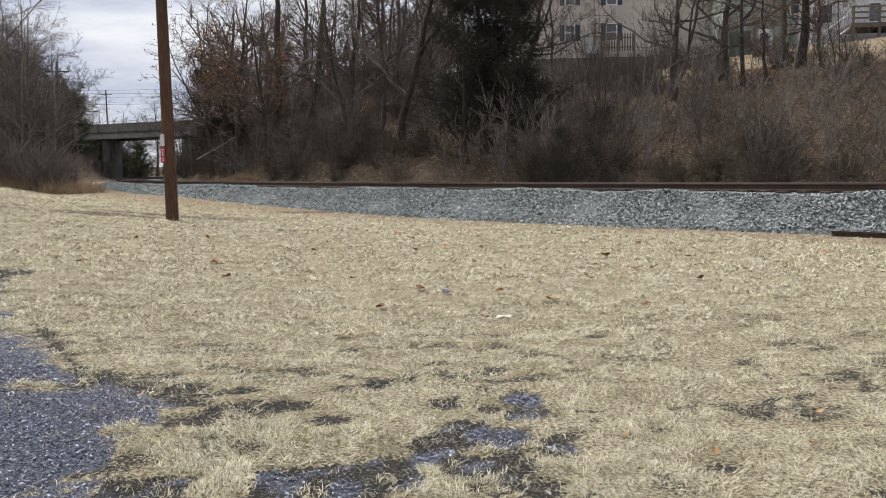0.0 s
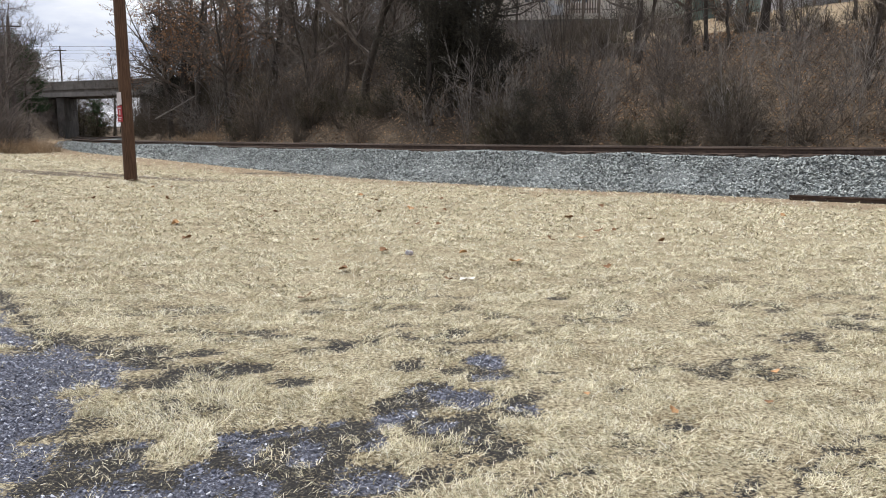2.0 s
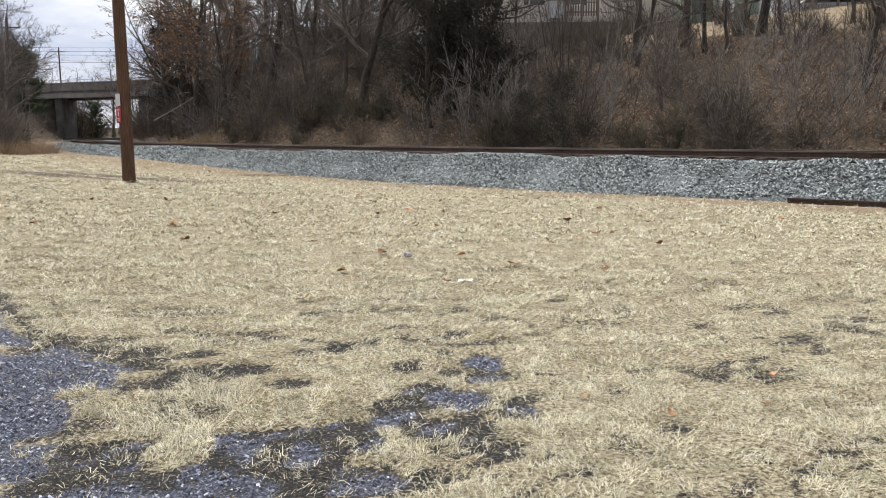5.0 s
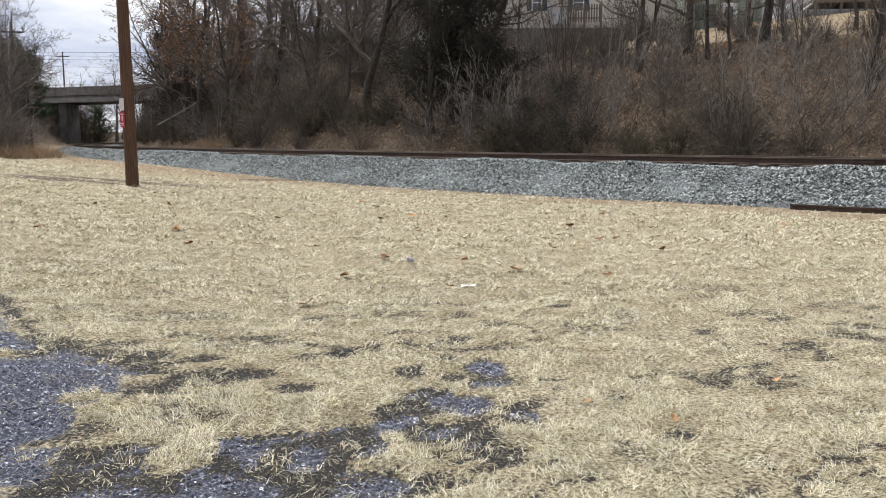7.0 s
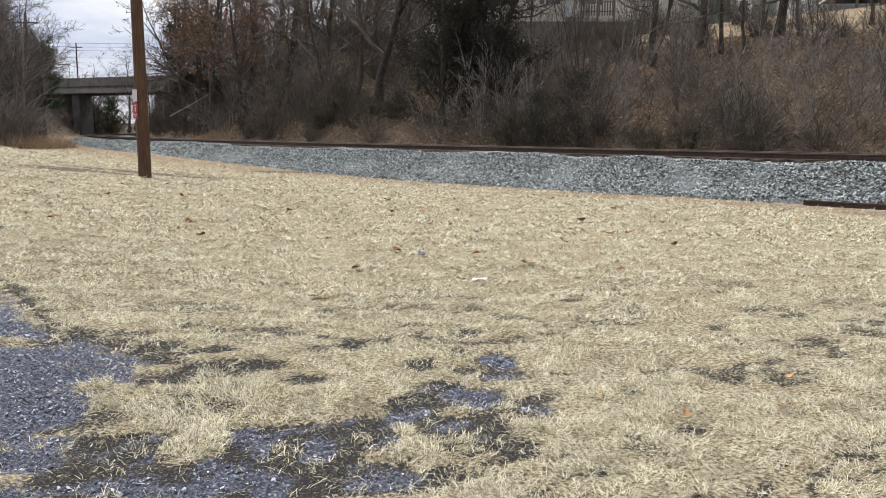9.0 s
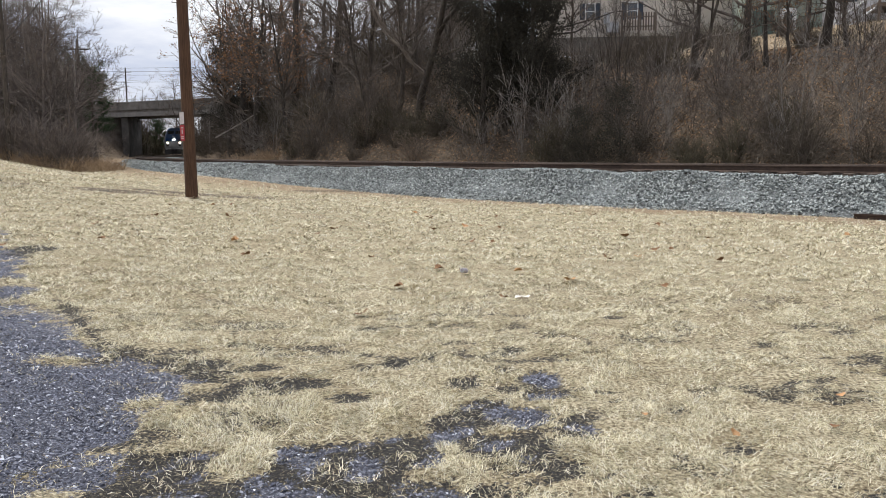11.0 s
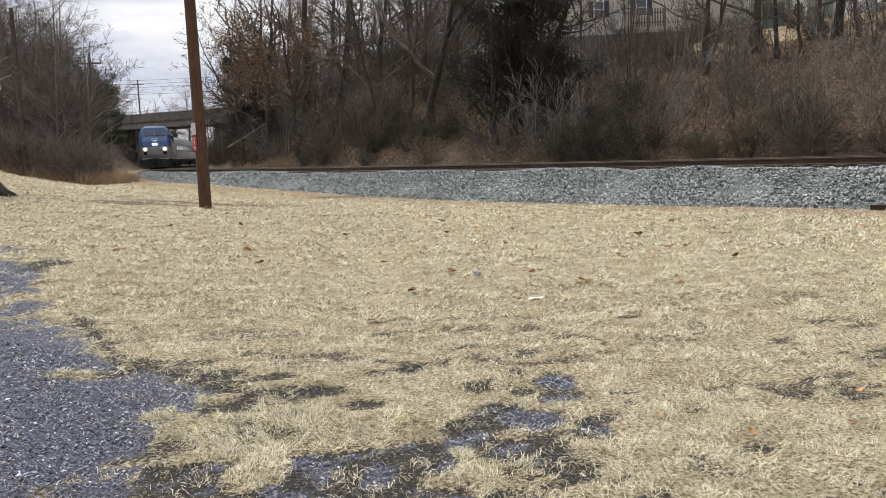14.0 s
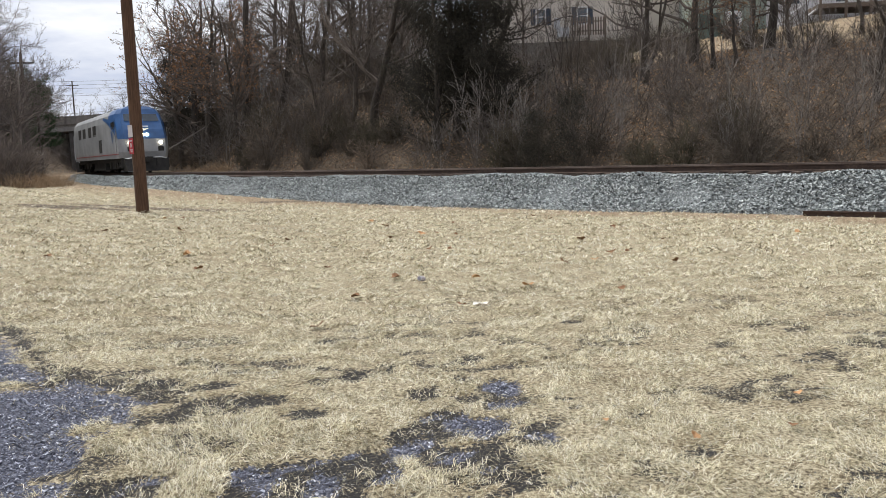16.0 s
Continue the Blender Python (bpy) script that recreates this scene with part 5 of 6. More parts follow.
def build_trees():
    rng = np.random.default_rng(7)
    wood = "bare dark-barked hardwood tree on the wooded bank"
    # trees on the slope behind the line, spread over the bank by their bearing from the lawn
    spots = []
    while len(spots) < 84:
        s, v = rng.uniform(-14, 108), rng.uniform(8, 46)
        p = track(s, -v)
        d = p[0] / p[1]
        if d < -0.315 or d > 0.62:
            continue
        if 0.09 < d and v > 13 and rng.random() < (0.86 if d < 0.45 else 0.6):
            continue
        if 0.12 < d < 0.5 and v > 29:
            continue
        if min([9] + [math.hypot(p[0] - a, p[1] - b) for a, b in spots]) < 1.6:
            continue
        spots.append((p[0], p[1]))
        plant("bare%d" % rng.integers(0, 5), p[0], p[1], wood, "tree", rng.uniform(0, 360), rng.uniform(0.6, 1.1), rng.normal(0, 7), "trees on the bank")
    # saplings and pole-thin stems at the foot of the slope
    for i in range(84):
        s, v = rng.uniform(-12, 75), rng.uniform(5.2, 16)
        p = track(s, -v)
        pale = rng.random() < 0.4
        plant(("pale%d" if pale else "brown%d") % rng.integers(0, 4), p[0], p[1],
              "thin pale grey sapling among the brush" if pale else "thin brown leafless sapling among the brush",
              "sapling", rng.uniform(0, 360), rng.uniform(0.5, 1.1), rng.normal(0, 8), "saplings on the bank")
    for i in range(26):
        p = track(rng.uniform(-13, 8), -rng.uniform(5.0, 9.0))
        plant("pale%d" % rng.integers(0, 3), p[0], p[1], "thin pale grey sapling among the brush", "sapling", rng.uniform(0, 360), rng.uniform(0.5, 0.95), rng.normal(0, 4), "saplings on the bank")
    # young growth along the edge of the hilltop lawn
    for i in range(28):
        d, y = rng.uniform(0.10, 0.60), rng.uniform(40, 52)
        key = ("brown%d" if i % 4 else "pale%d") % rng.integers(0, 4)
        plant(key, d * y, y, "thin brown leafless sapling at the lawn's edge", "sapling", rng.uniform(0, 360), rng.uniform(0.6, 1.1), rng.normal(0, 5), "saplings on the bank")
    # rounded bushes: the foot of the slope, the slope itself, the crest below the houses
    bush = {"brown": "dense brown leafless bush on the bank", "olive": "dense olive-brown leafless bush on the bank", "tan": "dense tan leafless bush on the bank"}
    for n, s0, s1, v0, v1, big in ((62, -12, 40, 4.9, 7.5, 0.75), (40, -12, 40, 7.5, 22, 1.0), (42, 36, 100, 4.9, 9, 0.95), (42, 36, 100, 9, 24, 1.25), (26, -12, 30, 23, 29, 0.7)):
        for i in range(n):
            p = track(rng.uniform(s0, s1), -rng.uniform(v0, v1))
            if p[0] / p[1] > 0.16 and v0 < 20 and rng.random() < (0.75 if v0 >= 7.5 else 0.3):
                continue
            kind = rng.choice(["brown", "olive", "tan"], p=[0.55, 0.3, 0.15])
            plant("shrub_%s%d" % (kind, rng.integers(0, 3)), p[0], p[1], bush[kind], "shrub", rng.uniform(0, 360), big * rng.uniform(0.7, 1.25), rng.normal(0, 5), "bushes on the bank")
    for i in range(30):
        x, y = rng.uniform(5, 26), (rng.uniform(67.5, 71.5) if i % 2 else rng.uniform(57, 64))
        if i % 2 and x > 21:
            continue
        plant("shrub_%s%d" % (("brown", "olive")[i % 3 == 0], rng.integers(0, 3)), x, y, "brown leafless bush below the hilltop houses", "shrub", rng.uniform(0, 360), rng.uniform(0.7, 1.0), 0, "bushes below the houses")
    for i in range(16):
        x = 7.0 + 0.75 * i
        plant("shrub_%s%d" % (("brown", "tan")[i % 4 == 0], rng.integers(0, 3)), x, rng.uniform(70.8, 72.6), "brown leafless bush against the house's foundation", "shrub", rng.uniform(0, 360), rng.uniform(0.62, 0.85), 0, "bushes below the houses")
    for i in range(18):
        y = rng.uniform(137, 158)
        x = rng.uniform(-0.412, -0.362) * y
        plant("shrub_olive%d" % rng.integers(0, 3), x, y, "dark leafless bush beyond the bridge", "shrub", rng.uniform(0, 360), rng.uniform(1.6, 2.6), 0, "bushes beyond the bridge")
    n = 0
    while n < 58:
        y = rng.uniform(51.5, 95)
        x = (rng.uniform(-0.62, -0.425) - 1.9 / y) * y
        if along(np.array([x]), np.array([y]))[1][0] < 6.5 or (-x - 0.585 * y > 0 and y < 72):
            continue
        n += 1
        kind = rng.choice(["brown", "olive"], p=[0.7, 0.3])
        plant("shrub_%s%d" % (kind, rng.integers(0, 3)), x, y, bush[kind], "shrub", rng.uniform(0, 360), rng.uniform(0.8, 1.5), rng.normal(0, 5), "bushes on the bank")
    # the bank before the bridge
    n = 0
    while n < 96:
        d, y = (rng.uniform(-0.64, -0.455) if n < 56 else rng.uniform(-0.52, -0.455)), rng.uniform(55, 96)
        x = d * y
        s, u = along(np.array([x]), np.array([y]))
        if u[0] < 6.5:
            continue
        n += 1
        plant(("hazy%d" if rng.random() < 0.75 else "brown%d") % rng.integers(0, 4), x, y, "bare grey-brown tree on the bank before the bridge", "tree", rng.uniform(0, 360), rng.uniform(0.5, 0.74) + 0.30 * smooth(-d, 0.45, 0.53), rng.normal(0, 4), "trees by the bridge")
    for x, y, k, sc in ((-35.3, 80.5, "pine0", 1.05), (-37.6, 83, "pine0", 1.1)):
        plant(k, x, y, "dark green pine on the bank by the bridge", "evergreen", rng.uniform(0, 360), sc)
    # named trees
    plant("cedar0", -20.3, 74, "dark green cedar at the edge of the bank", "evergreen", 30, 1.0)
    plant("cedar0", -17.6, 71, "dark green cedar at the edge of the bank", "evergreen", 130, 0.85)
    plant("cedar0", 2.2, 42.5, "tall dark evergreen choked with vines", "evergreen", 10, 1.35)
    plant("cedar0", 3.9, 44, "tall dark evergreen choked with vines", "evergreen", 80, 1.0)
    plant("cedar0", 3.3, 41.2, "tall dark evergreen choked with vines", "evergreen", 200, 1.1)
    plant("cedar0", 1.2, 41.5, "tall dark evergreen choked with vines", "evergreen", 290, 1.15)
    plant("bare2", -37.5, 114, "spreading bare tree beside the bridge", "tree", 10, 0.75)
    plant("bare4", -34.0, 108, "spreading bare tree beside the bridge", "tree", 100, 0.7)
    plant("cedar1", 6.3, 33.0, "low dark green cedar bush above the line", "evergreen", 60, 0.75)
    plant("cedar1", 5.0, 33.6, "low dark green cedar bush above the line", "evergreen", 160, 0.6)
    plant("oak0", -15.4, 63, "oak holding brown dead leaves", "tree", 20, 1.25, 0, "oaks")
    plant("oak0", -18.4, 67.5, "oak holding brown dead leaves", "tree", 120, 1.15, 0, "oaks")
    plant("wide0", -16.8, 66, "bare dark tree with limbs spreading over the bank", "tree", 200, 1.3)
    plant("oak0", -12.0, 58, "oak holding brown dead leaves", "tree", 200, 0.9, 0, "oaks")
    plant("oak1", 17.0, 44.0, "small oak holding brown dead leaves", "tree", 15, 0.7, 0, "oaks")
    plant("bare2", 12.0, 43.5, "low spreading bare tree on the bank", "tree", 50, 0.75, 6)
    plant("bare2", 25.5, 47.5, "low spreading bare tree on the bank", "tree", 190, 0.8, -5)
    plant("oak1", 21.0, 46.5, "small oak holding brown dead leaves", "tree", 75, 0.8, 0, "oaks")
    plant("wide0", 20.0, 47, "large dark bare tree with low spreading limbs at the lawn's edge", "tree", 0, 1.1, 0)
    plant("wide0", 15.7, 47, "dark bare tree with low spreading limbs at the lawn's edge", "tree", 140, 0.95, 4)
    plant("wide0", 12.9, 46.5, "dark bare tree with low spreading limbs at the lawn's edge", "tree", 250, 0.8, -4)
    plant("bare3", -12.4, 60, "tall straight bare tree on the bank", "tree", 70, 1.25)
    plant("bare1", -2.2, 47.5, "dark bare tree leaning over the bank", "tree", 35, 1.0, 24)
    for i in range(26):
        y = rng.uniform(132, 175)
        x = rng.uniform(-0.43, -0.368) * y
        plant(("bare%d" if i % 3 else "brown%d") % rng.integers(0, 4), x, y, "bare tree on the cutting beyond the bridge", "tree", rng.uniform(0, 360), rng.uniform(0.35, 0.6), 0, "distant trees")
    plant("pine0", -52.5, 146, "dark green pine beyond the bridge", "evergreen", 0, 0.75)
    plant("bare4", -46.0, 150, "distant bare tree beyond the bridge", "tree", 0, 1.0, 0, "distant trees")
    for i in range(22):
        x = rng.uniform(-75, -20)
        plant("bare%d" % rng.integers(0, 5), x, rng.uniform(150, 200), "distant bare tree beyond the bridge", "tree", rng.uniform(0, 360), rng.uniform(0.7, 1.0), 0, "distant trees")


build_trees()


def lawn_tree():
    rng = np.random.default_rng(91)
    x, y = -14.3, 24.0
    t = thing("old_tree", "old dark tree with a thick ridged trunk on the lawn", "tree", at=pose(x, y, float(ground_z(x, y)) - 0.05))
    g, c = Geo(), Geo()
    P = np.array([[(0.15, 0, -0.2), (0.1, 0, 0.5), (-0.1, 0, 1.5), (-0.55, 0.1, 3.0), (-1.0, 0.2, 5.0), (-1.3, 0.3, 8.0)], [(-0.1, 0.05, -0.2), (-0.25, 0.1, 0.7), (-0.6, 0.2, 1.5), (-1.3, 0.4, 2.6), (-2.1, 0.6, 4.2), (-2.9, 0.9, 6.5)]])
    R = np.array([[0.38, 0.29, 0.25, 0.21, 0.16, 0.08], [0.26, 0.22, 0.17, 0.13, 0.09, 0.05]])
    g.tubes(P, R, 12)
    for a in range(7):
        w = np.array([math.cos(a), math.sin(a), 0])
        g.tubes([w * 0.3 + (0, 0, 0.35), w * 0.6 + (0, 0, 0.08), w * 0.95 + (0, 0, -0.05)], [0.16, 0.11, 0.05], 6)
    P1, R1 = grow(P, R, 9, rng, 0.4, 1, 60, 0.4, 0.1, 0.15, 6, 0.45, 0.25)
    P2, R2 = grow(P1, R1, 6, rng, 0.2, 1, 45, 0.45, 0.0, 0.16, 5, 0.6, 0.4)
    P3, R3 = grow(P2, R2, 4, rng, 0.2, 1, 40, 0.5, 0, 0.16, 4, 0.7, 0.5)
    c.tubes(P1, R1, 5, False).tubes(P2, R2, 3, False).tubes(P3, R3, 3, False)
    part("trunk", g, OLDBARK, t, "thick dark ridged double trunk", True)
    part("crown", c, TWIG, t)


lawn_tree()


def canes(bases, per, hmin, hmax, rng, r=0.007, spread=0.5, seg=5):
    """Arching stems rising from each base."""
    n = len(bases) * per
    B = np.repeat(bases, per, 0) + np.concatenate([rng.normal(0, 0.35, (n, 2)), np.zeros((n, 1))], 1)
    h = rng.uniform(hmin, hmax, n)
    a = rng.random(n) * 6.283
    w = unit(np.stack([np.cos(a) * spread, np.sin(a) * spread, np.ones(n)], 1) + rng.normal(0, 0.2, (n, 3)))
    pts = [B - w * 0.1]
    for j in range(1, seg):
        pts.append(pts[-1] + w * (h / (seg - 1))[:, None])
        w = unit(w + np.stack([np.cos(a), np.sin(a), -np.ones(n) * 0.9], 1) * 0.22 * rng.random((n, 1)) + rng.normal(0, 0.18, (n, 3)))
    P = np.stack(pts, 1)
    R = r * rng.uniform(0.6, 1.6, (n, 1)) * np.linspace(1, 0.45, seg)[None]
    return P, R


def build_brush():
    rng = np.random.default_rng(15)
    def on_bank(n, s0, s1, v0, v1, sign=-1):
        s, v = rng.uniform(s0, s1, n), rng.uniform(v0, v1, n)
        p = track(s, sign * v)
        p[:, 2] = ground_z(p[:, 0], p[:, 1])
        return p
    g = Geo()
    for n, s0, s1, v0, v1, per, r in ((330, -14, 40, 4.2, 15, 18, 0.007), (170, -14, 40, 13, 27, 15, 0.009), (360, 34, 112, 4.2, 22, 16, 0.011)):
        P, R = canes(on_bank(n, s0, s1, v0, v1), per, 0.6, 2.0, rng, r, 1.0, 4)
        g.tubes(P, R, 3, False)
    ob = part("undergrowth", g, CANE, None, "tangled leafless brown brush covering the bank")
    tagged(ob, category="brush", kind="stuff")
    for name, mat, n0, label in (("grey_brush", GREYTWIG, 46, "pale grey leafless shrubs on the bank"), ("brown_brush", TWIG, 130, "dark brown leafless shrubs on the bank")):
        g = Geo()
        for n, s0, s1, v0, v1, per, top in ((n0, -14, 50, 5, 17, 11, 4.0), (n0, 30, 108, 5, 30, 11, 5.5)):
            P, R = canes(on_bank(n, s0, s1, v0, v1), per, 1.3, top, rng, 0.0075, 0.6)
            P2, R2 = grow(P, R, 6, rng, 0.25, 1, 36, 0.42, 0.1, 0.12, 3, 0.7, 0.6, 0.007)
            g.tubes(P, R, 3, False).tubes(P2, R2, 3, False)
        ob = part(name, g, mat, None, label)
        tagged(ob, category="brush", kind="stuff")
    # brush on the bank before the bridge
    g = Geo()
    d, y = rng.uniform(-0.66, -0.36, 900), 50.5 + 95 * rng.random(900) ** 2.2
    b = np.stack([d * y, y], 1)
    s, u = along(b[:, 0], b[:, 1])
    b = b[(u > 5.2) & ((d < -0.43 - 1.4 / y) | (y > 118)) & ~((-b[:, 0] - 0.585 * b[:, 1] > 0) & (b[:, 1] < 72))]
    B = np.concatenate([b, ground_z(b[:, 0], b[:, 1])[:, None]], 1)
    P, R = canes(B, 18, 0.8, 3.4, rng, 0.010, 0.6, 4)
    R = R * (0.5 + rng.random((len(R), 1)))
    P[:, :, 2] += (P[:, :, 2] - P[:, :1, 2]) * 0.5 * rng.random((len(P), 1)) ** 3
    P2, R2 = grow(P[::2], R[::2], 4, rng, 0.3, 1, 35, 0.4, 0.1, 0.1, 3, 0.7, 0.6, 0.012)
    ob = part("undergrowth", g.tubes(P, R, 3, False), HAZETWIG, None, "dense grey-brown brush on the bank before the bridge")
    tagged(ob, category="brush", kind="stuff")
    ob = part("grey_brush", Geo().tubes(P2, R2, 3, False), HAZETWIG, None, "grey-brown twigs of the brush before the bridge")
    tagged(ob, category="brush", kind="stuff")
    # dry weeds
    g = Geo()
    p = np.array([(-14.5, 57.5), (-15.4, 58.2), (-13.8, 57.0), (-16.2, 59.5), (-12.9, 56.6)])
    B = np.concatenate([p, ground_z(p[:, 0], p[:, 1])[:, None]], 1)
    P, R = canes(B, 160, 0.6, 1.5, rng, 0.008, 0.7)
    g.tubes(P, R, 3, False)
    q = np.stack([rng.uniform(-0.6, -0.42, 190) * 51, rng.uniform(49.5, 53, 190)], 1)
    B = np.concatenate([q, ground_z(q[:, 0], q[:, 1])[:, None]], 1)
    P, R = canes(B, 30, 0.4, 1.2, rng, 0.008, 0.5, 4)
    ob = part("dry_weeds", g.tubes(P, R, 3, False), DRYWEED, None, "tufts of orange-brown dry weeds")
    tagged(ob, category="weeds", kind="stuff")
    # fallen leaves on the slope
    n = 42000
    P = on_bank(n, -14, 60, 4.5, 27)
    P[:, 2] += 0.03
    ob = part("leaf_litter", Geo().add(*leaf_cards(P, 0.07, rng)), LITTERLEAF, None, "brown fallen leaves strewn over the bank")
    tagged(ob, category="leaf litter", kind="stuff")
    # bleached fallen branch
    t = thing("fallen_branch", "bleached fallen branch leaning out of the bank", "branch", at=pose(-19.2, 65.8, 2.7))
    P0 = np.array([[(0, 0, 0), (1.2, -0.8, 0.5), (2.6, -1.8, 1.1), (4.2, -2.8, 1.9)]])
    P1, R1 = grow(P0, np.array([[0.06, 0.055, 0.045, 0.03]]), 5, np.random.default_rng(3), 0.3, 0.9, 30, 0.3, 0.1, 0.1, 4)
    part("limb", Geo().tubes(P0, np.array([[0.06, 0.055, 0.045, 0.03]]), 7), GREYTWIG, t)
    part("twigs", Geo().tubes(P1, R1, 4), GREYTWIG, t)


build_brush()


# ---------------------------------------------------------------- lawn and litter
def build_grass():
    """Matted winter grass: most blades lie over, the tufts stand a little."""
    rng = np.random.default_rng(5)
    V, F, base = [], [], 0
    for y0, y1, dens, ll, wd in ((3.0, 5.5, 11500, 0.050, 0.00115), (5.5, 8, 6200, 0.055, 0.0017), (8, 12, 2500, 0.066, 0.0028), (12, 20, 850, 0.085, 0.0050), (20, 30, 330, 0.12, 0.006), (30, 50, 60, 0.18, 0.008)):
        n = int((y1 - y0) * (y0 + y1) * 0.64 * dens)
        y = rng.uniform(y0, y1, n)
        x = rng.uniform(-0.66, 0.62, n) * y1
        ok = np.abs(x) < 0.66 * y + 0.3
        x, y = x[ok], y[ok]
        s, u = along(x, y)
        ch, di, li, ed = masks(x, y, s, u)
        clump = vnoise(x * 3.6, y * 3.6, 55, 5)
        ragged = 1.3 * (vnoise(x * 22, y * 22, 71, 3) - 0.5)
        ch, di = smooth(ch + 0.6 * ragged, 0.3, 0.6), smooth(di + ragged, 0.35, 0.75)
        p = (1 - 0.97 * ch) * (1 - 0.85 * di) * (0.16 + 1.1 * smooth(clump, 0.38, 0.60)) * (u > 3.2) * (1 - 0.75 * ed)
        ok = rng.random(len(x)) < p
        x, y, clump = x[ok], y[ok], clump[ok]
        n = len(x)
        z = ground_z(x, y, (s[ok], u[ok])) + np.where((np.abs(x) < 9) & (y < 16), 0.035 * (vnoise(x * 2.2, y * 2.2, 17, 4) - 0.5), 0) - 0.004
        tuft = ellipses(x, y, TUFTS)
        L = ll * rng.uniform(0.45, 1.45, n) * (0.7 + 0.5 * clump) * (1 + 0.45 * tuft)
        tilt = np.radians(np.clip(rng.normal(24, 16, n) + 12 * tuft, 3, 80))
        a = vnoise(x * 4.5, y * 4.5, 61) * 14 + rng.normal(0, 0.9, n)
        bend = a + rng.normal(0, 0.5, n)
        d, e = np.stack([np.cos(a), np.sin(a)], 1), np.stack([np.cos(bend), np.sin(bend)], 1)
        side = np.stack([-np.sin(a), np.cos(a), np.zeros(n)], 1) * (wd * rng.uniform(0.6, 1.4, n) * (1 + 0.35 * tuft))[:, None]
        side[:, 2] += rng.normal(0, wd * 0.5, n)
        B = np.stack([x, y, z], 1)
        M = B + np.concatenate([d * (0.55 * L * np.cos(tilt))[:, None], (0.55 * L * np.sin(tilt) + 0.004)[:, None]], 1)
        droop = tilt * rng.uniform(-0.5, 0.6, n)
        T = M + np.concatenate([e * (0.45 * L * np.cos(droop))[:, None], (0.45 * L * np.sin(droop))[:, None]], 1)
        V.append(np.stack([B - side, B + side, M + side * 0.85, M - side * 0.85, T], 1).reshape(-1, 3))
        i = base + np.arange(n)[:, None] * 5
        F.append((i + [0, 1, 2, 3], i + [3, 2, 4]))
        base += n * 5
    g = Geo()
    g.add(np.concatenate(V), np.concatenate([f for f, _ in F]), np.concatenate([f for _, f in F]))
    ob = part("dry_grass", g, BLADE, None, "short dry straw-coloured winter grass")
    tagged(ob, category="grass", kind="stuff")


def build_chips():
    rng = np.random.default_rng(9)
    P = []
    for x0, x1, y0, y1, dens in ((-4.2, 1.9, 3.4, 6.7, 3300), (-8, -2, 6.5, 12, 700)):
        n = int((x1 - x0) * (y1 - y0) * dens)
        x, y = rng.uniform(x0, x1, n), rng.uniform(y0, y1, n)
        s, u = along(x, y)
        ch, di = masks(x, y, s, u)[:2]
        ok = rng.random(n) < np.maximum(ch, 0.3 * di) * (0.4 + vnoise(x * 2, y * 2, 77))
        P.append(np.stack([x[ok], y[ok], ground_z(x[ok], y[ok]) - 0.022 + 0.035 * (vnoise(x[ok] * 2.2, y[ok] * 2.2, 17, 4) - 0.5)], 1))
    P = np.concatenate(P)
    size = rng.choice([0.004, 0.0065, 0.011], len(P), p=[0.5, 0.4, 0.10]) * (1 + 0.05 * P[:, 1])
    ob = part("driveway_gravel", stones(P, size, rng, 0.6), CHIP, None, "dark blue-grey gravel chips of a worn driveway")
    tagged(ob, category="gravel", kind="stuff")


def gz(x, y):
    return float(ground_z(x, y))


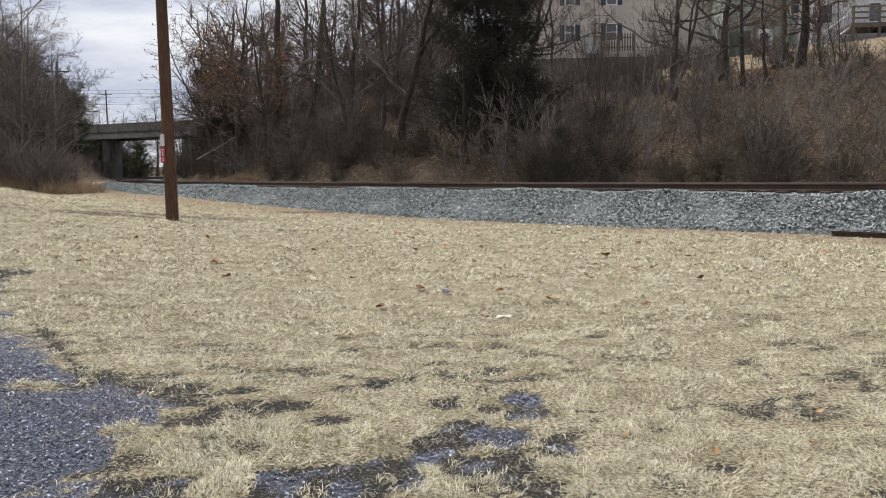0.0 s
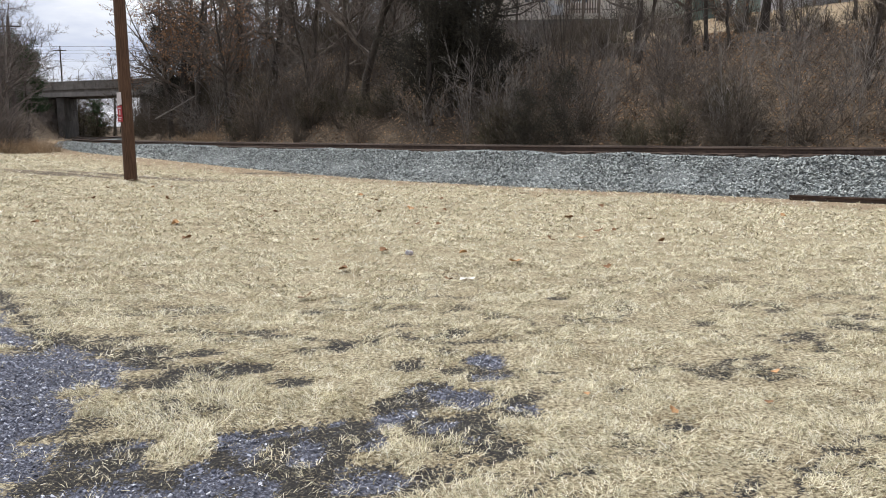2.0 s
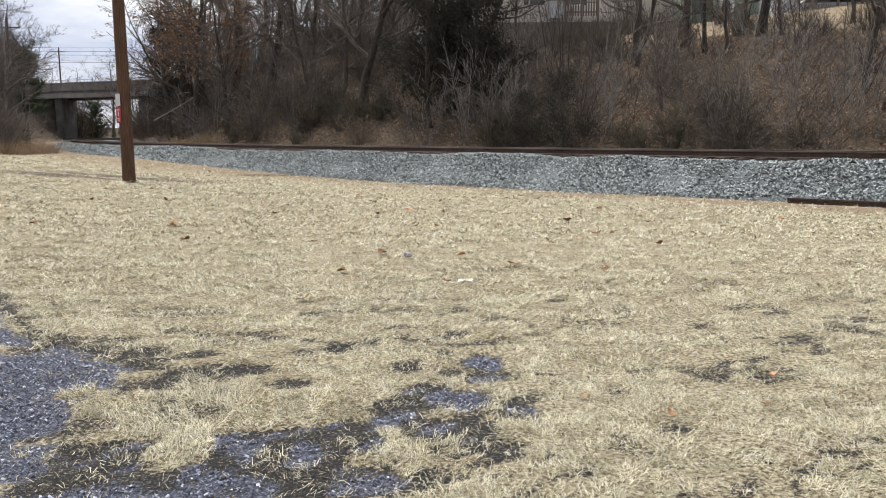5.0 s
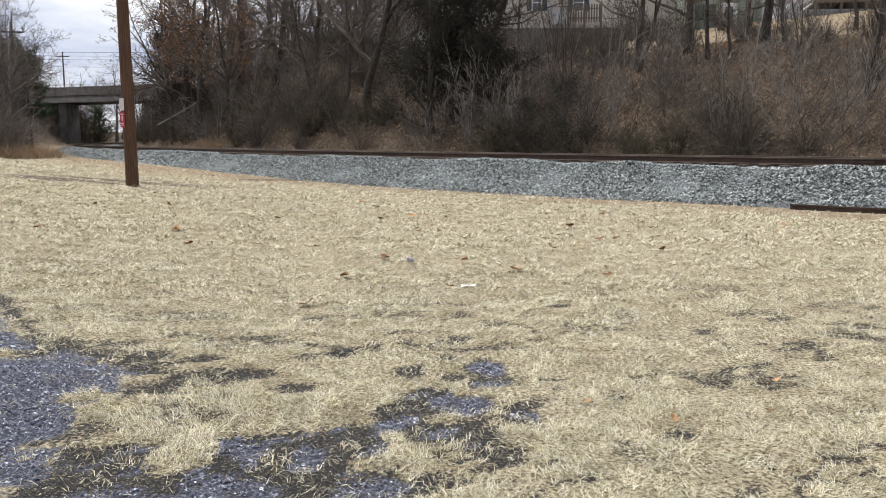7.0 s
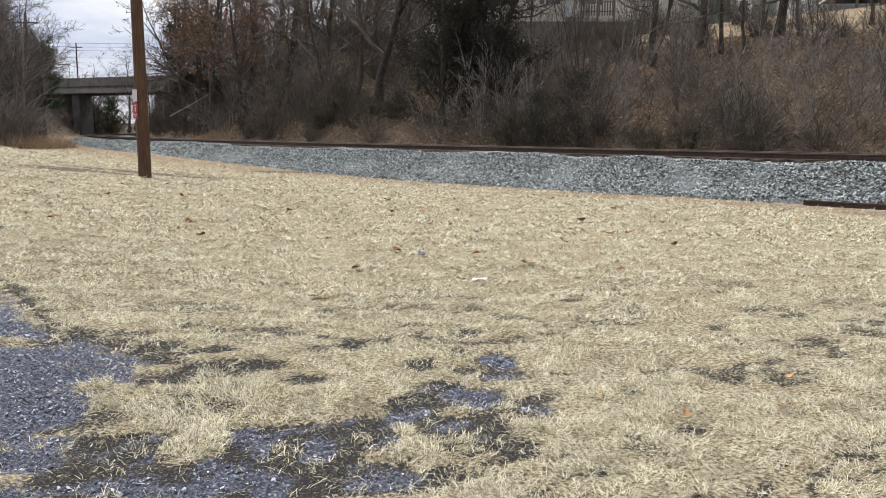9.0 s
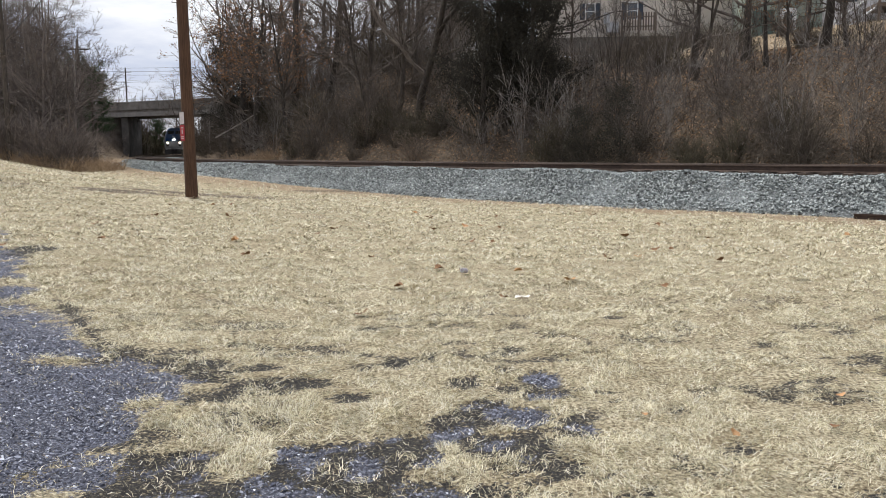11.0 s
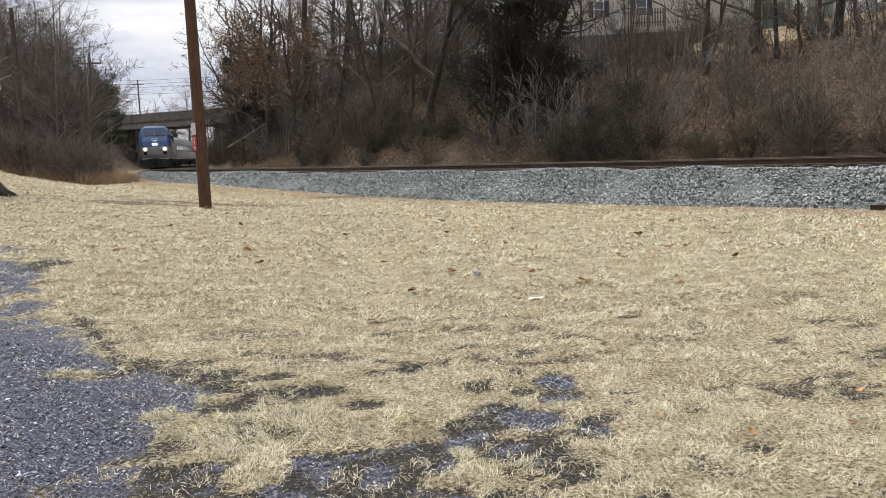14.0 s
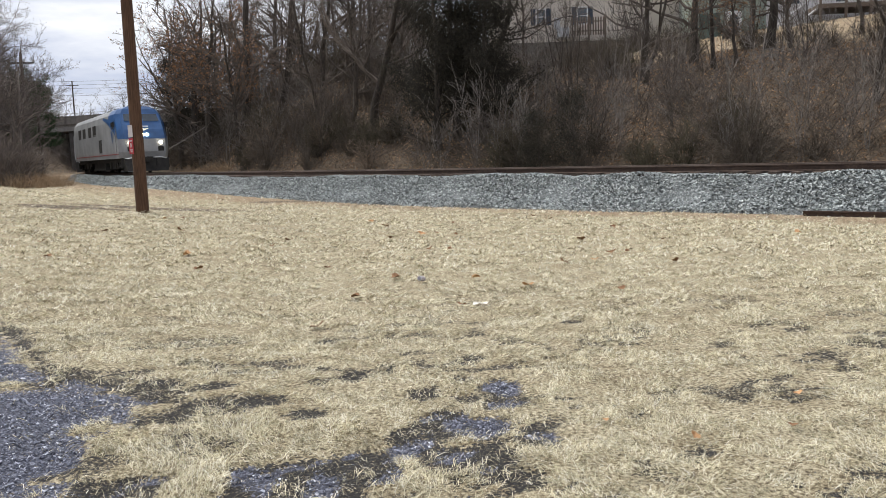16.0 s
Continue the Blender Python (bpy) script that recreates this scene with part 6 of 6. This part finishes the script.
def build_litter():
    t = thing("beverage_can", "crumpled silver and dark drink can lying on the grass", "can", at=pose(0.03, 10.58, gz(0, 10.58) + 0.06, 78, 10, -28))
    prof = [(0.024, -0.062), (0.031, -0.055), (0.033, -0.045), (0.031, -0.01), (0.028, 0.005), (0.032, 0.02), (0.033, 0.045), (0.027, 0.058), (0.026, 0.062)]
    part("can_side", Geo().lathe((0, 0, 0), prof, 18), CANPRINT, t, "dark printed can side", True)
    part("can_end", Geo().lathe((0, 0, 0.060), [(0.031, -0.012), (0.0315, 0.0), (0.026, 0.006), (0.023, 0.002)], 18), CANMETAL, t, "silver can end")
    leaf = bmesh.new()
    ring = []
    for a in range(12):
        r = 0.05 * (1 + 0.35 * (a % 2))
        th = a * math.pi / 6
        ring.append(leaf.verts.new((r * math.cos(th) * 1.3, r * math.sin(th), 0.012 * math.cos(2 * th) + 0.01)))
    c = leaf.verts.new((0, 0, 0))
    for a in range(12):
        leaf.faces.new((c, ring[a], ring[(a + 1) % 12]))
    stem = [leaf.verts.new(v) for v in ((0.06, -0.003, 0.01), (0.06, 0.003, 0.01), (0.11, 0.003, 0.02), (0.11, -0.003, 0.02))]
    leaf.faces.new(stem)
    lm = bpy.data.meshes.new("leaf")
    leaf.to_mesh(lm)
    lm.materials.append(ORANGELEAF)
    lm2 = lm.copy()
    lm2.materials.clear()
    lm2.materials.append(DEADLEAF)
    rng = np.random.default_rng(31)
    spots = [(2.54, 11.93, 1), (-0.98, 7.94, 0), (0.73, 10.66, 1), (0.44, 8.74, 0), (1.07, 4.82, 1), (-1.33, 12.15, 0), (1.5, 4.5, 1), (-0.3, 10.9, 0), (1.3, 9.9, 1), (2.1, 4.6, 0), (2.4, 5.2, 1), (0.2, 14.2, 0), (-2.6, 15, 0), (2.9, 14.8, 0)]
    spots += [(float(rng.uniform(-7, 8)), float(rng.uniform(9, 21)), int(rng.random() < 0.25)) for _ in range(34)]
    for x, y, orange in spots:
        s = rng.uniform(0.55, 1.0) * (0.5 if y < 6 else 1.1) * (1.25 if orange and y > 9 else 1)
        ob = new("fallen_leaf", lm if orange else lm2)
        ob.matrix_basis = pose(x, y, gz(x, y) + (0.03 if y < 8 else 0.045), rng.normal(0, 16), rng.normal(0, 16), rng.uniform(0, 360))
        ob.scale = (s, s, s * 1.5)
        tagged(ob, "orange fallen leaf on the dry grass" if orange else "curled brown fallen leaf on the dry grass", "leaf", "leaves on the lawn")
    pm = Geo().add([(-0.09, -0.03, 0.0), (-0.02, -0.04, 0.02), (0.06, -0.02, 0.005), (0.10, 0.02, 0.02), (0.02, 0.04, 0.008), (-0.07, 0.03, 0.022)], [(0, 1, 5), (1, 4, 5), (1, 2, 4), (2, 3, 4)])
    ob = part("paper_scrap", pm, PAPER, None, "white scrap of paper on the grass", at=pose(0.64, 8.75, gz(0.6, 8.7) + 0.035, 0, 0, 10))
    tagged(ob, category="paper")
    ob = part("paper_scrap", pm.mesh("paper_scrap", PAPER), PAPER, None, "white scrap of paper on the grass", at=pose(-6.2, 43.2, gz(-6.2, 43.2) + 0.08, 40, 0, 40))
    tagged(ob, category="paper")


build_grass()
build_chips()
build_litter()

motions()
